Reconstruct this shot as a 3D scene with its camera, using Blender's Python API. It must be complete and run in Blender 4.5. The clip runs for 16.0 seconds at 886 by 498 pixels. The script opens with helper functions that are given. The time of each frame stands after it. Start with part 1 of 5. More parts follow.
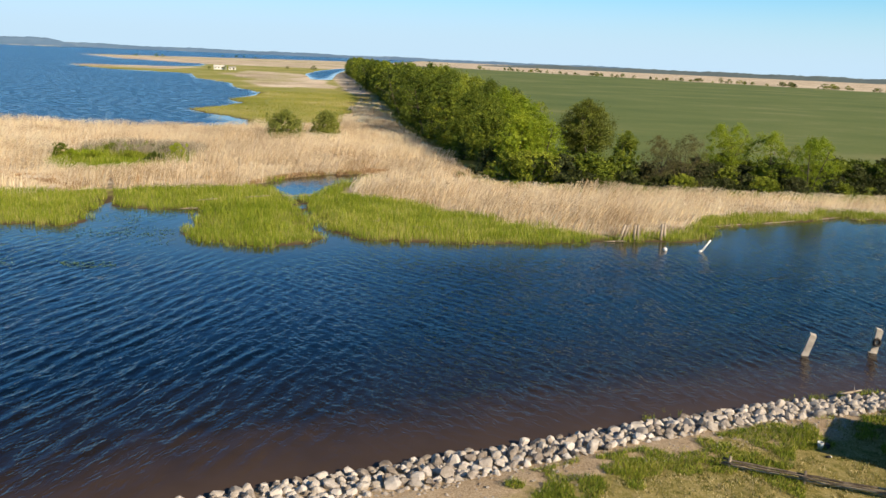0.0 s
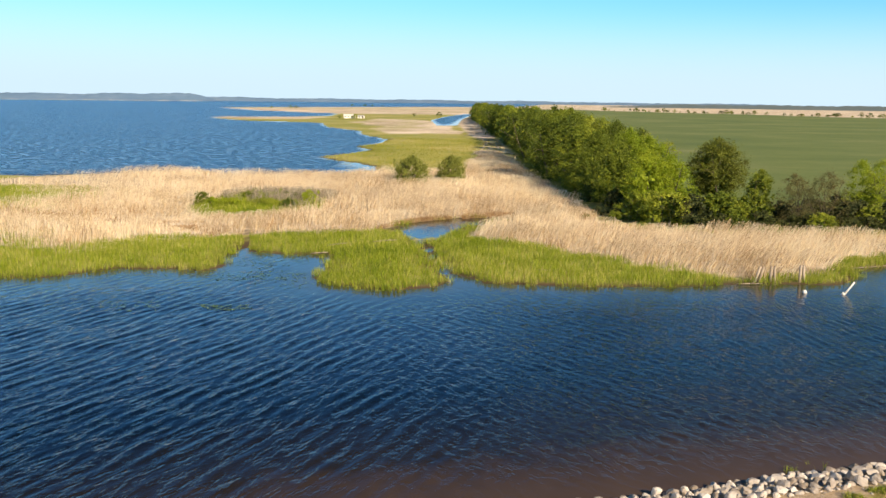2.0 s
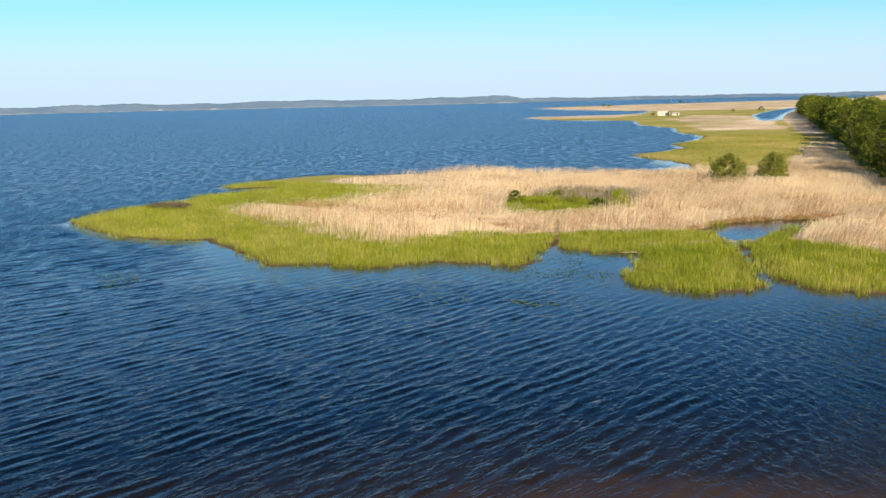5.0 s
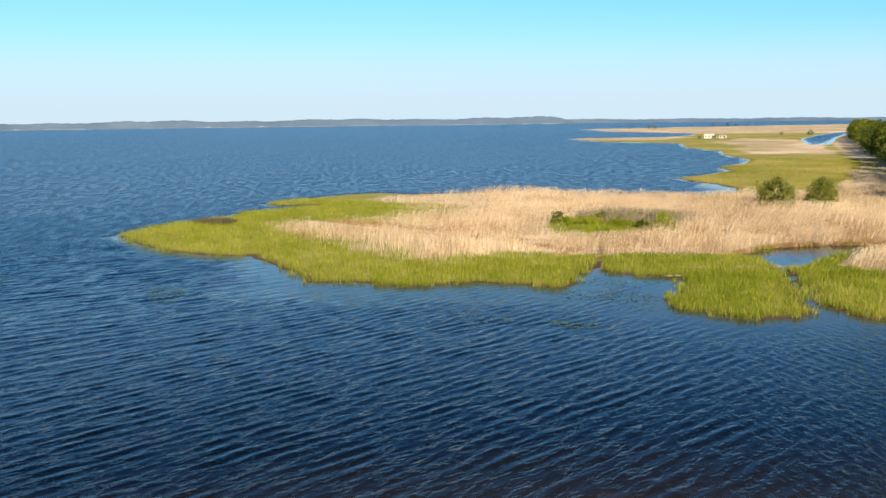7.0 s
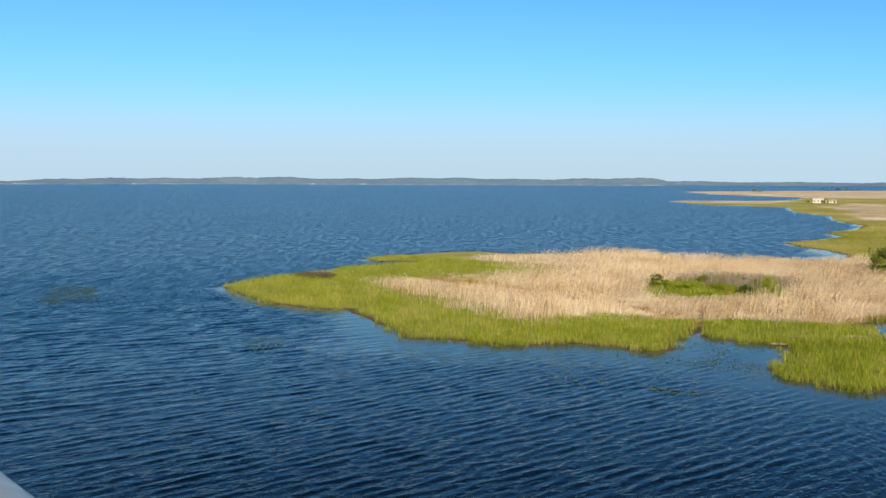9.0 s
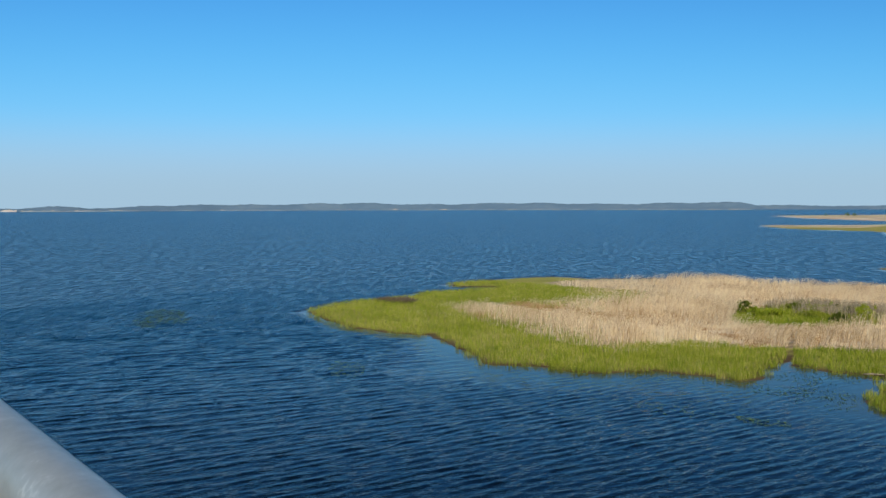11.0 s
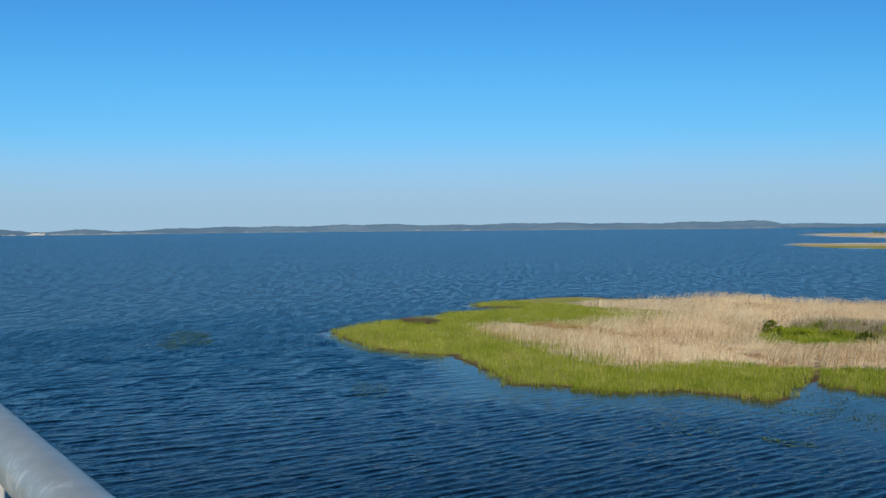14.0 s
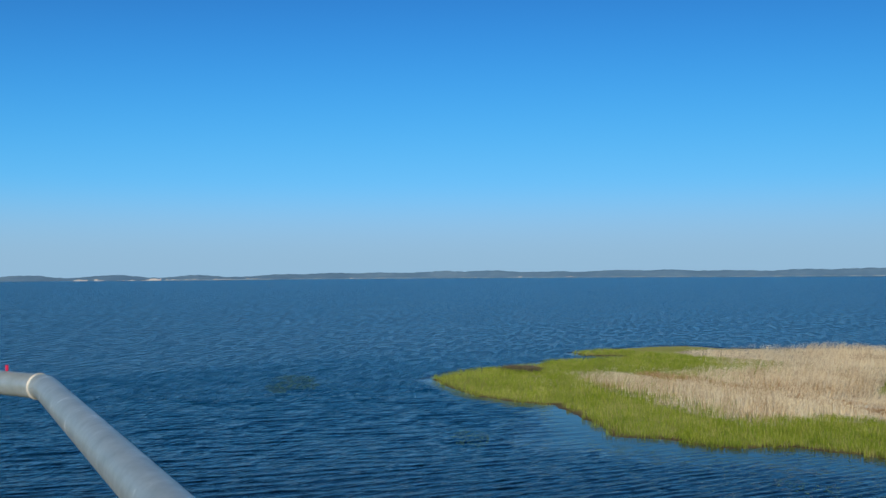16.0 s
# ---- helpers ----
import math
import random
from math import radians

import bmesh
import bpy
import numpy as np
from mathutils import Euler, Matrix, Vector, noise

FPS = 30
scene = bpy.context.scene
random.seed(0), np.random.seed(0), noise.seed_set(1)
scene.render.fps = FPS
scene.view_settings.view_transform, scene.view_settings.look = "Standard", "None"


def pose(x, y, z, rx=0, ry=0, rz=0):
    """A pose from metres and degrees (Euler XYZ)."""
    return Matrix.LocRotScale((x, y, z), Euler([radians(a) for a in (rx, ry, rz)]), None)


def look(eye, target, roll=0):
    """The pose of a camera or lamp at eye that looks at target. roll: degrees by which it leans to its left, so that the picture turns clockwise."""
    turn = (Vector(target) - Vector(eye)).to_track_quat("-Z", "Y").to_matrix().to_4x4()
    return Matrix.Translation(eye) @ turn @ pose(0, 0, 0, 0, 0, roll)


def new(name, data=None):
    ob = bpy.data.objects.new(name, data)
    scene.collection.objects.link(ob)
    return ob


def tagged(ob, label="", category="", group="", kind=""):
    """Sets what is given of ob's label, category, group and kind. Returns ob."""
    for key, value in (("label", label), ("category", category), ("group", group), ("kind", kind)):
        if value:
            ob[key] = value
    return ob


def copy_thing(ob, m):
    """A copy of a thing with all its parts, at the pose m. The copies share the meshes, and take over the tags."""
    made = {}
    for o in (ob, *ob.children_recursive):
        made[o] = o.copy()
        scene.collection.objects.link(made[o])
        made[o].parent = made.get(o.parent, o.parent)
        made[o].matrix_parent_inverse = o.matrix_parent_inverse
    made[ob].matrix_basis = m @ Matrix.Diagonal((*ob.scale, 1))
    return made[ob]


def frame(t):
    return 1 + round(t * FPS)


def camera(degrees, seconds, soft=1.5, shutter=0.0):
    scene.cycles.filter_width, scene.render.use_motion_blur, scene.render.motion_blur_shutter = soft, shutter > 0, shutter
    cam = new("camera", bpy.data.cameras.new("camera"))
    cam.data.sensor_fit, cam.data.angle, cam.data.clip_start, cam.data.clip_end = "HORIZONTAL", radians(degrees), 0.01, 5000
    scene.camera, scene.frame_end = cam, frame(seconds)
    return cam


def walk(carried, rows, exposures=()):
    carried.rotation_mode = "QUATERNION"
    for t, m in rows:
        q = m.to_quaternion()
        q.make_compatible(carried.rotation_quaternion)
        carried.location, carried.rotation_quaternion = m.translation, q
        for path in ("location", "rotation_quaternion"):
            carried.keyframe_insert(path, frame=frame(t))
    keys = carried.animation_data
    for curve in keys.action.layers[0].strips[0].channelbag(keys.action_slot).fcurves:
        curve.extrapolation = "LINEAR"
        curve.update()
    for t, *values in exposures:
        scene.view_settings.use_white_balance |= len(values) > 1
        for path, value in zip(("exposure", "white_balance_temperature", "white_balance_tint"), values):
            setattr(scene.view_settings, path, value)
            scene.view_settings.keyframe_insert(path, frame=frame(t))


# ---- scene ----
cam = camera(52.9, 16.0)
PATH = [
    (0, look((-0.060, -0.130, 18.760), (0.239, 9.645, 16.670), 2.45)),
    (0.5, look((-0.082, -0.130, 18.766), (0.075, 9.677, 16.820), 2.27)),
    (1, look((-0.099, -0.130, 18.770), (-0.052, 9.702, 16.946), 2.12)),
    (1.5, look((-0.109, -0.130, 18.769), (-0.487, 9.710, 17.030), 1.51)),
    (2, look((-0.109, -0.130, 18.765), (-1.225, 9.669, 17.112), 0.63)),
    (2.5, look((-0.099, -0.130, 18.759), (-2.030, 9.525, 17.010), -0.39)),
    (3, look((-0.081, -0.130, 18.753), (-2.843, 9.242, 16.623), -1.44)),
    (3.5, look((-0.060, -0.130, 18.750), (-3.383, 9.067, 16.660), -1.70)),
    (4, look((-0.038, -0.130, 18.751), (-3.814, 8.906, 16.728), -1.40)),
    (4.5, look((-0.019, -0.132, 18.756), (-4.171, 8.783, 16.943), -1.33)),
    (7, look((0.013, -0.189, 18.761), (-4.814, 8.453, 17.340), -0.65)),
    (7.5, look((0.029, -0.210, 18.757), (-4.983, 8.343, 17.445), -0.42)),
    (8, look((0.057, -0.235, 18.756), (-5.180, 8.206, 17.608), -0.29)),
    (8.5, look((0.097, -0.263, 18.756), (-5.376, 8.053, 17.812), -0.05)),
    (9, look((0.145, -0.294, 18.758), (-5.632, 7.833, 17.996), 0.19)),
    (11.5, look((0.345, -0.383, 18.797), (-6.277, 7.095, 18.333), -0.35)),
    (12, look((0.451, -0.411, 18.803), (-6.296, 6.957, 18.356), -0.66)),
    (12.5, look((0.574, -0.439, 18.808), (-6.245, 6.868, 18.482), -0.79)),
    (13, look((0.568, -0.441, 18.812), (-6.239, 6.880, 18.533), -0.76)),
    (13.5, look((0.562, -0.442, 18.816), (-6.157, 6.959, 18.537), -0.65)),
    (14, look((0.556, -0.444, 18.819), (-6.148, 6.972, 18.571), -0.50)),
    (14.5, look((0.550, -0.445, 18.823), (-6.259, 6.876, 18.604), -0.42)),
    (15, look((0.544, -0.479, 18.846), (-6.531, 6.588, 18.820), -0.26)),
    (15.5, look((0.540, -0.488, 18.848), (-6.838, 6.260, 19.032), -0.17)),
    (16, look((0.480, -0.466, 18.840), (-7.022, 6.139, 19.123), -0.33)),
]
EXPOSURES = [(0.0, 0.40, 7400, 16), (1.0, 0.46, 7600, 17), (2.0, 0.58, 7900, 18), (3.5, 0.50, 7700, 18), (7.0, 0.47, 8100, 19), (9.0, 0.22, 7600, 16), (11.5, -0.19, 6700, 11), (14.5, -0.23, 6500, 10), (16.0, -0.33, 6150, 8)]
walk(cam, PATH, EXPOSURES)

# ---- sky and sun ----
SUN_FROM = Vector((0.70, -0.71, 0.0)).normalized()
SUN_ELEVATION = radians(29)
world = bpy.data.worlds.new("sky")
scene.world = world
world.use_nodes = True
wn = world.node_tree.nodes
sky = wn.new("ShaderNodeTexSky")
sky.sky_type = 'NISHITA'
sky.sun_disc = False
sky.sun_elevation = SUN_ELEVATION
sky.sun_rotation = math.atan2(SUN_FROM.x, SUN_FROM.y)
sky.air_density, sky.dust_density, sky.ozone_density = 1.0, 0.1, 2.5
wn["Background"].inputs["Strength"].default_value = 0.92


def sky_channel(socket, gain, power, soft, floor):
    """One colour of the sky, scaled to the light's strength; the haze levels it off towards the horizon."""
    scale, deepen, add, divide, level = (wn.new("ShaderNodeMath") for _ in range(5))
    scale.operation, deepen.operation, add.operation, divide.operation, level.operation = 'MULTIPLY', 'POWER', 'ADD', 'DIVIDE', 'MULTIPLY_ADD'
    scale.inputs[1].default_value, deepen.inputs[1].default_value, add.inputs[1].default_value, level.inputs[1].default_value = 0.12, power, soft, gain
    level.inputs[2].default_value = floor
    links = world.node_tree.links
    links.new(socket, scale.inputs[0])
    links.new(scale.outputs[0], deepen.inputs[0])
    links.new(deepen.outputs[0], add.inputs[0])
    links.new(deepen.outputs[0], divide.inputs[0])
    links.new(add.outputs[0], divide.inputs[1])
    links.new(divide.outputs[0], level.inputs[0])
    return level.outputs[0]


apart, together = wn.new("ShaderNodeSeparateColor"), wn.new("ShaderNodeCombineColor")
world.node_tree.links.new(sky.outputs["Color"], apart.inputs[0])
for i, (gain, power, soft, floor) in enumerate(((0.69, 2.0, 0.95, 0.012), (0.89, 2.5, 0.22, 0.0), (1.33, 4.0, 0.14, 0.0))):
    world.node_tree.links.new(sky_channel(apart.outputs[i], gain, power, soft, floor), together.inputs[i])
# a belt of pale haze lies all round the horizon
high, up, belt, hazed = wn.new("ShaderNodeTexCoord"), wn.new("ShaderNodeSeparateXYZ"), wn.new("ShaderNodeMapRange"), wn.new("ShaderNodeMix")
belt.interpolation_type, hazed.data_type = 'SMOOTHSTEP', 'RGBA'
for at, v in ((1, 0.005), (2, 0.108), (3, 1.0), (4, 0.0)):
    belt.inputs[at].default_value = v
hazed.inputs[7].default_value = (0.425, 0.665, 0.88, 1.0)
world.node_tree.links.new(high.outputs["Generated"], up.inputs[0])
world.node_tree.links.new(up.outputs["Z"], belt.inputs["Value"])
world.node_tree.links.new(belt.outputs[0], hazed.inputs[0])
world.node_tree.links.new(together.outputs[0], hazed.inputs[6])
world.node_tree.links.new(hazed.outputs[2], wn["Background"].inputs["Color"])

sun_data = bpy.data.lights.new("sun", 'SUN')
sun_data.energy, sun_data.angle, sun_data.color = 5.0, radians(0.53), (1.0, 0.88, 0.68)
sun = new("sun", sun_data)
sun_way = SUN_FROM * math.cos(SUN_ELEVATION) + Vector((0, 0, math.sin(SUN_ELEVATION)))
sun.matrix_world = look(sun_way * 200, (0, 0, 0))


# ---- materials ----
def node_material(name, rough=0.8, specular=0.3):
    m = bpy.data.materials.new(name)
    m.use_nodes = True
    b = m.node_tree.nodes["Principled BSDF"]
    b.inputs["Roughness"].default_value = rough
    b.inputs["Specular IOR Level"].default_value = specular
    return m, m.node_tree, b


def noise_node(tree, vector, scale, detail=4.0, rough=0.6, stretch=None):
    n = tree.nodes.new("ShaderNodeTexNoise")
    n.inputs["Scale"].default_value = scale
    n.inputs["Detail"].default_value = detail
    n.inputs["Roughness"].default_value = rough
    if stretch:
        mp = tree.nodes.new("ShaderNodeMapping")
        mp.vector_type = 'TEXTURE'
        mp.inputs["Rotation"].default_value = (0, 0, stretch[3])
        mp.inputs["Scale"].default_value = stretch[:3]
        tree.links.new(vector, mp.inputs["Vector"])
        vector = mp.outputs["Vector"]
    tree.links.new(vector, n.inputs["Vector"])
    return n.outputs["Fac"]


def ramp_node(tree, fac, stops):
    r = tree.nodes.new("ShaderNodeValToRGB")
    while len(r.color_ramp.elements) < len(stops):
        r.color_ramp.elements.new(0.5)
    for e, (at, col) in zip(r.color_ramp.elements, stops):
        e.position, e.color = at, (*col, 1.0)
    tree.links.new(fac, r.inputs["Fac"])
    return r.outputs["Color"]


def math_node(tree, op, a, b=None, c=None):
    n = tree.nodes.new("ShaderNodeMath")
    n.operation = op
    for i, v in enumerate((a, b, c)):
        if v is None:
            continue
        if isinstance(v, (int, float)):
            n.inputs[i].default_value = v
        else:
            tree.links.new(v, n.inputs[i])
    return n.outputs[0]


def mix_node(tree, fac, a, b, blend='MIX'):
    n = tree.nodes.new("ShaderNodeMix")
    n.data_type, n.blend_type = 'RGBA', blend
    for i, v in ((0, fac), (6, a), (7, b)):
        if isinstance(v, (int, float)):
            n.inputs[i].default_value = v
        elif isinstance(v, tuple):
            n.inputs[i].default_value = (*v, 1.0)
        else:
            tree.links.new(v, n.inputs[i])
    return n.outputs[2]


def bump_node(tree, height, strength, distance, bsdf, normal=None):
    n = tree.nodes.new("ShaderNodeBump")
    n.inputs["Strength"].default_value = strength
    n.inputs["Distance"].default_value = distance
    tree.links.new(height, n.inputs["Height"])
    if normal:
        tree.links.new(normal, n.inputs["Normal"])
    if bsdf:
        tree.links.new(n.outputs["Normal"], bsdf.inputs["Normal"])
    return n.outputs["Normal"]


def position_of(tree, local=False):
    if local:
        return tree.nodes.new("ShaderNodeTexCoord").outputs["Object"]
    return tree.nodes.new("ShaderNodeNewGeometry").outputs["Position"]


def attribute_of(tree, name):
    n = tree.nodes.new("ShaderNodeAttribute")
    n.attribute_name = name
    return n.outputs["Fac"]


def surface(name, stops, scale, fine, rough=0.85, bump=0.3, depth=0.02, local=True, spread=0.0, metallic=0.0, specular=0.3):
    """A weathered solid: a coarse and a fine noise through one ramp, with relief; spread varies it from object to object."""
    m, tree, b = node_material(name, rough, specular)
    p = position_of(tree, local)
    coarse, grain = noise_node(tree, p, scale), noise_node(tree, p, fine, 6.0, 0.7)
    fac = math_node(tree, 'ADD', math_node(tree, 'MULTIPLY', coarse, 0.6), math_node(tree, 'MULTIPLY', grain, 0.4))
    if spread:
        shift = math_node(tree, 'MULTIPLY_ADD', tree.nodes.new("ShaderNodeObjectInfo").outputs["Random"], spread, -spread / 2)
        fac = math_node(tree, 'ADD', fac, shift)
    tree.links.new(ramp_node(tree, fac, stops), b.inputs["Base Color"])
    b.inputs["Metallic"].default_value = metallic
    bump_node(tree, grain, bump, depth, b)
    return m


def blade_material(name, stops, through_leaf, rough=0.65, spread=0.5, patch=0.05, per_object=0.0):
    """Leaves and stalks: tone varied from blade to blade and in broad patches, with light passing through."""
    m, tree, b = node_material(name, rough, 0.25)
    g = tree.nodes.new("ShaderNodeNewGeometry")
    broad = math_node(tree, 'ADD', math_node(tree, 'MULTIPLY', noise_node(tree, g.outputs["Position"], patch, 3.0), 0.7),
                      math_node(tree, 'MULTIPLY_ADD', noise_node(tree, g.outputs["Position"], patch * 0.23, 3.0), 0.8, -0.25))
    fac = math_node(tree, 'ADD', math_node(tree, 'MULTIPLY', g.outputs["Random Per Island"], spread),
                    math_node(tree, 'MULTIPLY', broad, 1.0 - spread))
    if per_object:
        fac = math_node(tree, 'ADD', fac, math_node(tree, 'MULTIPLY_ADD', tree.nodes.new("ShaderNodeObjectInfo").outputs["Random"], per_object, -per_object / 2))
    col = ramp_node(tree, fac, stops)
    tree.links.new(col, b.inputs["Base Color"])
    t = tree.nodes.new("ShaderNodeBsdfTranslucent")
    tree.links.new(col, t.inputs["Color"])
    mx = tree.nodes.new("ShaderNodeMixShader")
    mx.inputs[0].default_value = through_leaf
    tree.links.new(b.outputs[0], mx.inputs[1])
    tree.links.new(t.outputs[0], mx.inputs[2])
    tree.links.new(mx.outputs[0], tree.nodes["Material Output"].inputs["Surface"])
    return m


M_REED = blade_material("dry_reed", [(0.34, (0.43, 0.31, 0.18)), (0.43, (0.72, 0.585, 0.39)), (0.52, (0.86, 0.74, 0.53)), (0.64, (0.95, 0.87, 0.67))], 0.42, spread=0.32, patch=0.16)
M_SEDGE = blade_material("fresh_sedge", [(0.25, (0.10, 0.165, 0.012)), (0.42, (0.21, 0.295, 0.018)), (0.58, (0.335, 0.40, 0.038)), (0.74, (0.54, 0.50, 0.17))], 0.4, spread=0.42, patch=0.3)
M_TRODDEN = blade_material("trodden_reed", [(0.3, (0.26, 0.15, 0.07)), (0.5, (0.46, 0.30, 0.16)), (0.7, (0.66, 0.50, 0.30))], 0.2, spread=0.5, patch=0.4)
M_DEAD = blade_material("dead_grey_stalks", [(0.3, (0.20, 0.17, 0.12)), (0.5, (0.33, 0.29, 0.21)), (0.7, (0.48, 0.43, 0.32))], 0.2, spread=0.5, patch=0.4)
M_WEED = blade_material("water_weed", [(0.3, (0.045, 0.10, 0.018)), (0.5, (0.085, 0.165, 0.03)), (0.7, (0.16, 0.24, 0.06))], 0.1, spread=0.6, patch=0.4)
M_GRASS = blade_material("bank_grass", [(0.30, (0.07, 0.12, 0.010)), (0.48, (0.18, 0.25, 0.022)), (0.68, (0.36, 0.38, 0.06))], 0.25, spread=0.5, patch=0.5)
M_DRY = blade_material("dry_bank_grass", [(0.32, (0.09, 0.12, 0.02)), (0.43, (0.22, 0.21, 0.055)), (0.54, (0.40, 0.34, 0.13)), (0.68, (0.60, 0.52, 0.29))], 0.2, spread=0.4, patch=1.6)
M_LEAF = blade_material("spring_leaf", [(0.15, (0.035, 0.055, 0.008)), (0.5, (0.12, 0.17, 0.016)), (0.85, (0.32, 0.37, 0.04))], 0.16, spread=0.24, patch=0.45, per_object=0.45)
M_LEAF_DEEP = blade_material("deep_green_leaf", [(0.2, (0.05, 0.05, 0.014)), (0.5, (0.12, 0.145, 0.02)), (0.8, (0.24, 0.29, 0.035))], 0.16, spread=0.25, patch=0.3)
M_LEAF_MID = blade_material("willow_leaf", [(0.15, (0.08, 0.11, 0.02)), (0.5, (0.18, 0.22, 0.04)), (0.85, (0.32, 0.35, 0.08))], 0.25, spread=0.6, patch=0.3, per_object=0.2)
M_MARSH_GRASS = blade_material("marsh_grass", [(0.3, (0.17, 0.20, 0.02)), (0.45, (0.29, 0.31, 0.04)), (0.56, (0.40, 0.38, 0.08)), (0.68, (0.60, 0.50, 0.24))], 0.35, spread=0.15, patch=0.045)
M_LEAF_BRIGHT = blade_material("young_birch_leaf", [(0.15, (0.14, 0.21, 0.02)), (0.5, (0.25, 0.34, 0.02)), (0.85, (0.42, 0.47, 0.05))], 0.3, spread=0.35, patch=0.4, per_object=0.2)
M_LEAF_OLIVE = blade_material("olive_willow_leaf", [(0.15, (0.09, 0.08, 0.035)), (0.5, (0.17, 0.16, 0.06)), (0.85, (0.28, 0.265, 0.10))], 0.3, spread=0.6, patch=0.25, per_object=0.2)
M_LEAF_DARK = blade_material("dark_hedge_leaf", [(0.15, (0.018, 0.028, 0.008)), (0.5, (0.045, 0.06, 0.015)), (0.85, (0.10, 0.12, 0.03))], 0.08, spread=0.6, patch=0.3, per_object=0.2)
M_BARK = surface("bark", [(0.3, (0.05, 0.04, 0.03)), (0.7, (0.16, 0.13, 0.10))], 1.5, 12, 0.9, 0.6, 0.03)
M_STONE = surface("boulder", [(0.2, (0.12, 0.095, 0.075)), (0.38, (0.28, 0.25, 0.215)), (0.54, (0.44, 0.41, 0.37)), (0.70, (0.60, 0.57, 0.52))], 1.4, 16, 0.88, 0.6, 0.03, spread=0.4)
M_TIMBER = surface("grey_timber", [(0.36, (0.07, 0.055, 0.04)), (0.5, (0.19, 0.155, 0.115)), (0.64, (0.36, 0.31, 0.235))], 2.6, 25, 0.85, 0.5, 0.01, spread=0.2)
M_PALE = surface("bleached_timber", [(0.34, (0.30, 0.265, 0.215)), (0.62, (0.58, 0.54, 0.46))], 2.0, 18, 0.8, 0.5, 0.01, spread=0.2)
M_DRIFT = surface("grey_driftwood", [(0.3, (0.22, 0.18, 0.13)), (0.7, (0.42, 0.36, 0.28))], 2.0, 18, 0.85, 0.5, 0.01, spread=0.2)
M_RUBBER = surface("tyre_rubber", [(0.3, (0.012, 0.012, 0.012)), (0.7, (0.035, 0.033, 0.03))], 6, 40, 0.75, 0.3, 0.005)
M_WHITE = surface("white_paint", [(0.3, (0.62, 0.61, 0.57)), (0.7, (0.82, 0.82, 0.79))], 1.0, 9, 0.55, 0.1, 0.005)
M_ROOF = surface("roof_felt", [(0.3, (0.05, 0.05, 0.05)), (0.7, (0.12, 0.11, 0.10))], 0.6, 12, 0.9, 0.3, 0.01)
M_BOARDS = surface("tarred_boards", [(0.3, (0.03, 0.022, 0.016)), (0.7, (0.085, 0.06, 0.04))], 1.0, 15, 0.85, 0.4, 0.01)
M_GLASS = surface("dark_window_glass", [(0.3, (0.02, 0.025, 0.03)), (0.7, (0.03, 0.035, 0.04))], 1.0, 4, 0.08, 0.02, 0.002, specular=0.6)
M_CONCRETE = surface("concrete", [(0.3, (0.30, 0.29, 0.27)), (0.7, (0.46, 0.45, 0.42))], 0.8, 14, 0.9, 0.3, 0.01)
M_STEEL = surface("galvanised_steel", [(0.32, (0.34, 0.40, 0.41)), (0.47, (0.43, 0.49, 0.50)), (0.58, (0.50, 0.56, 0.57)), (0.66, (0.80, 0.84, 0.84))], 13, 45, 0.45, 0.12, 0.002, metallic=0.55, specular=0.4)
M_WELD = surface("weld_bead", [(0.3, (0.50, 0.46, 0.40)), (0.7, (0.72, 0.69, 0.63))], 20, 90, 0.6, 0.4, 0.002, metallic=0.3)
M_POST = surface("pale_steel_post", [(0.3, (0.42, 0.44, 0.46)), (0.7, (0.58, 0.60, 0.62))], 4, 40, 0.5, 0.1, 0.002, metallic=0.2)
M_RED = surface("red_plastic", [(0.3, (0.50, 0.01, 0.05)), (0.7, (0.68, 0.03, 0.09))], 8, 40, 0.4, 0.05, 0.002)
M_BLUE = surface("pale_blue_plastic", [(0.3, (0.35, 0.47, 0.56)), (0.7, (0.55, 0.64, 0.70))], 4, 30, 0.5, 0.05, 0.004)
M_DARK = surface("black_plastic", [(0.3, (0.012, 0.012, 0.014)), (0.7, (0.03, 0.03, 0.03))], 4, 30, 0.6, 0.05, 0.004)
# the blue of distant haze is mixed into the hill and pine wood colours
M_HAZY_HILL = surface("haze_blue_wooded_shore", [(0.3, (0.09, 0.18, 0.29)), (0.5, (0.115, 0.215, 0.335)), (0.7, (0.19, 0.29, 0.39))], 0.004, 0.03, 1.0, 0.0, 0.1, local=False)
M_CLIFF = surface("distant_sand_cliff", [(0.3, (0.42, 0.44, 0.46)), (0.7, (0.72, 0.67, 0.62))], 0.01, 0.06, 1.0, 0.0, 0.1, local=False)
M_BEACH = surface("distant_beach", [(0.3, (0.20, 0.29, 0.35)), (0.5, (0.30, 0.37, 0.41)), (0.7, (0.52, 0.54, 0.54))], 0.008, 0.04, 1.0, 0.0, 0.1, local=False)
M_HAZY_WOOD = surface("haze_blue_pine_wood", [(0.3, (0.08, 0.125, 0.135)), (0.7, (0.14, 0.185, 0.18))], 0.006, 0.05, 1.0, 0.0, 0.1, local=False)


# ---- the plan ----
def inside(poly, x, y):
    res = np.zeros(x.shape, bool)
    px, py = poly[:, 0], poly[:, 1]
    for i in range(len(poly)):
        x0, y0, x1, y1 = px[i - 1], py[i - 1], px[i], py[i]
        if y0 == y1:
            continue
        res ^= ((y0 > y) != (y1 > y)) & (x < (x1 - x0) * (y - y0) / (y1 - y0) + x0)
    return res


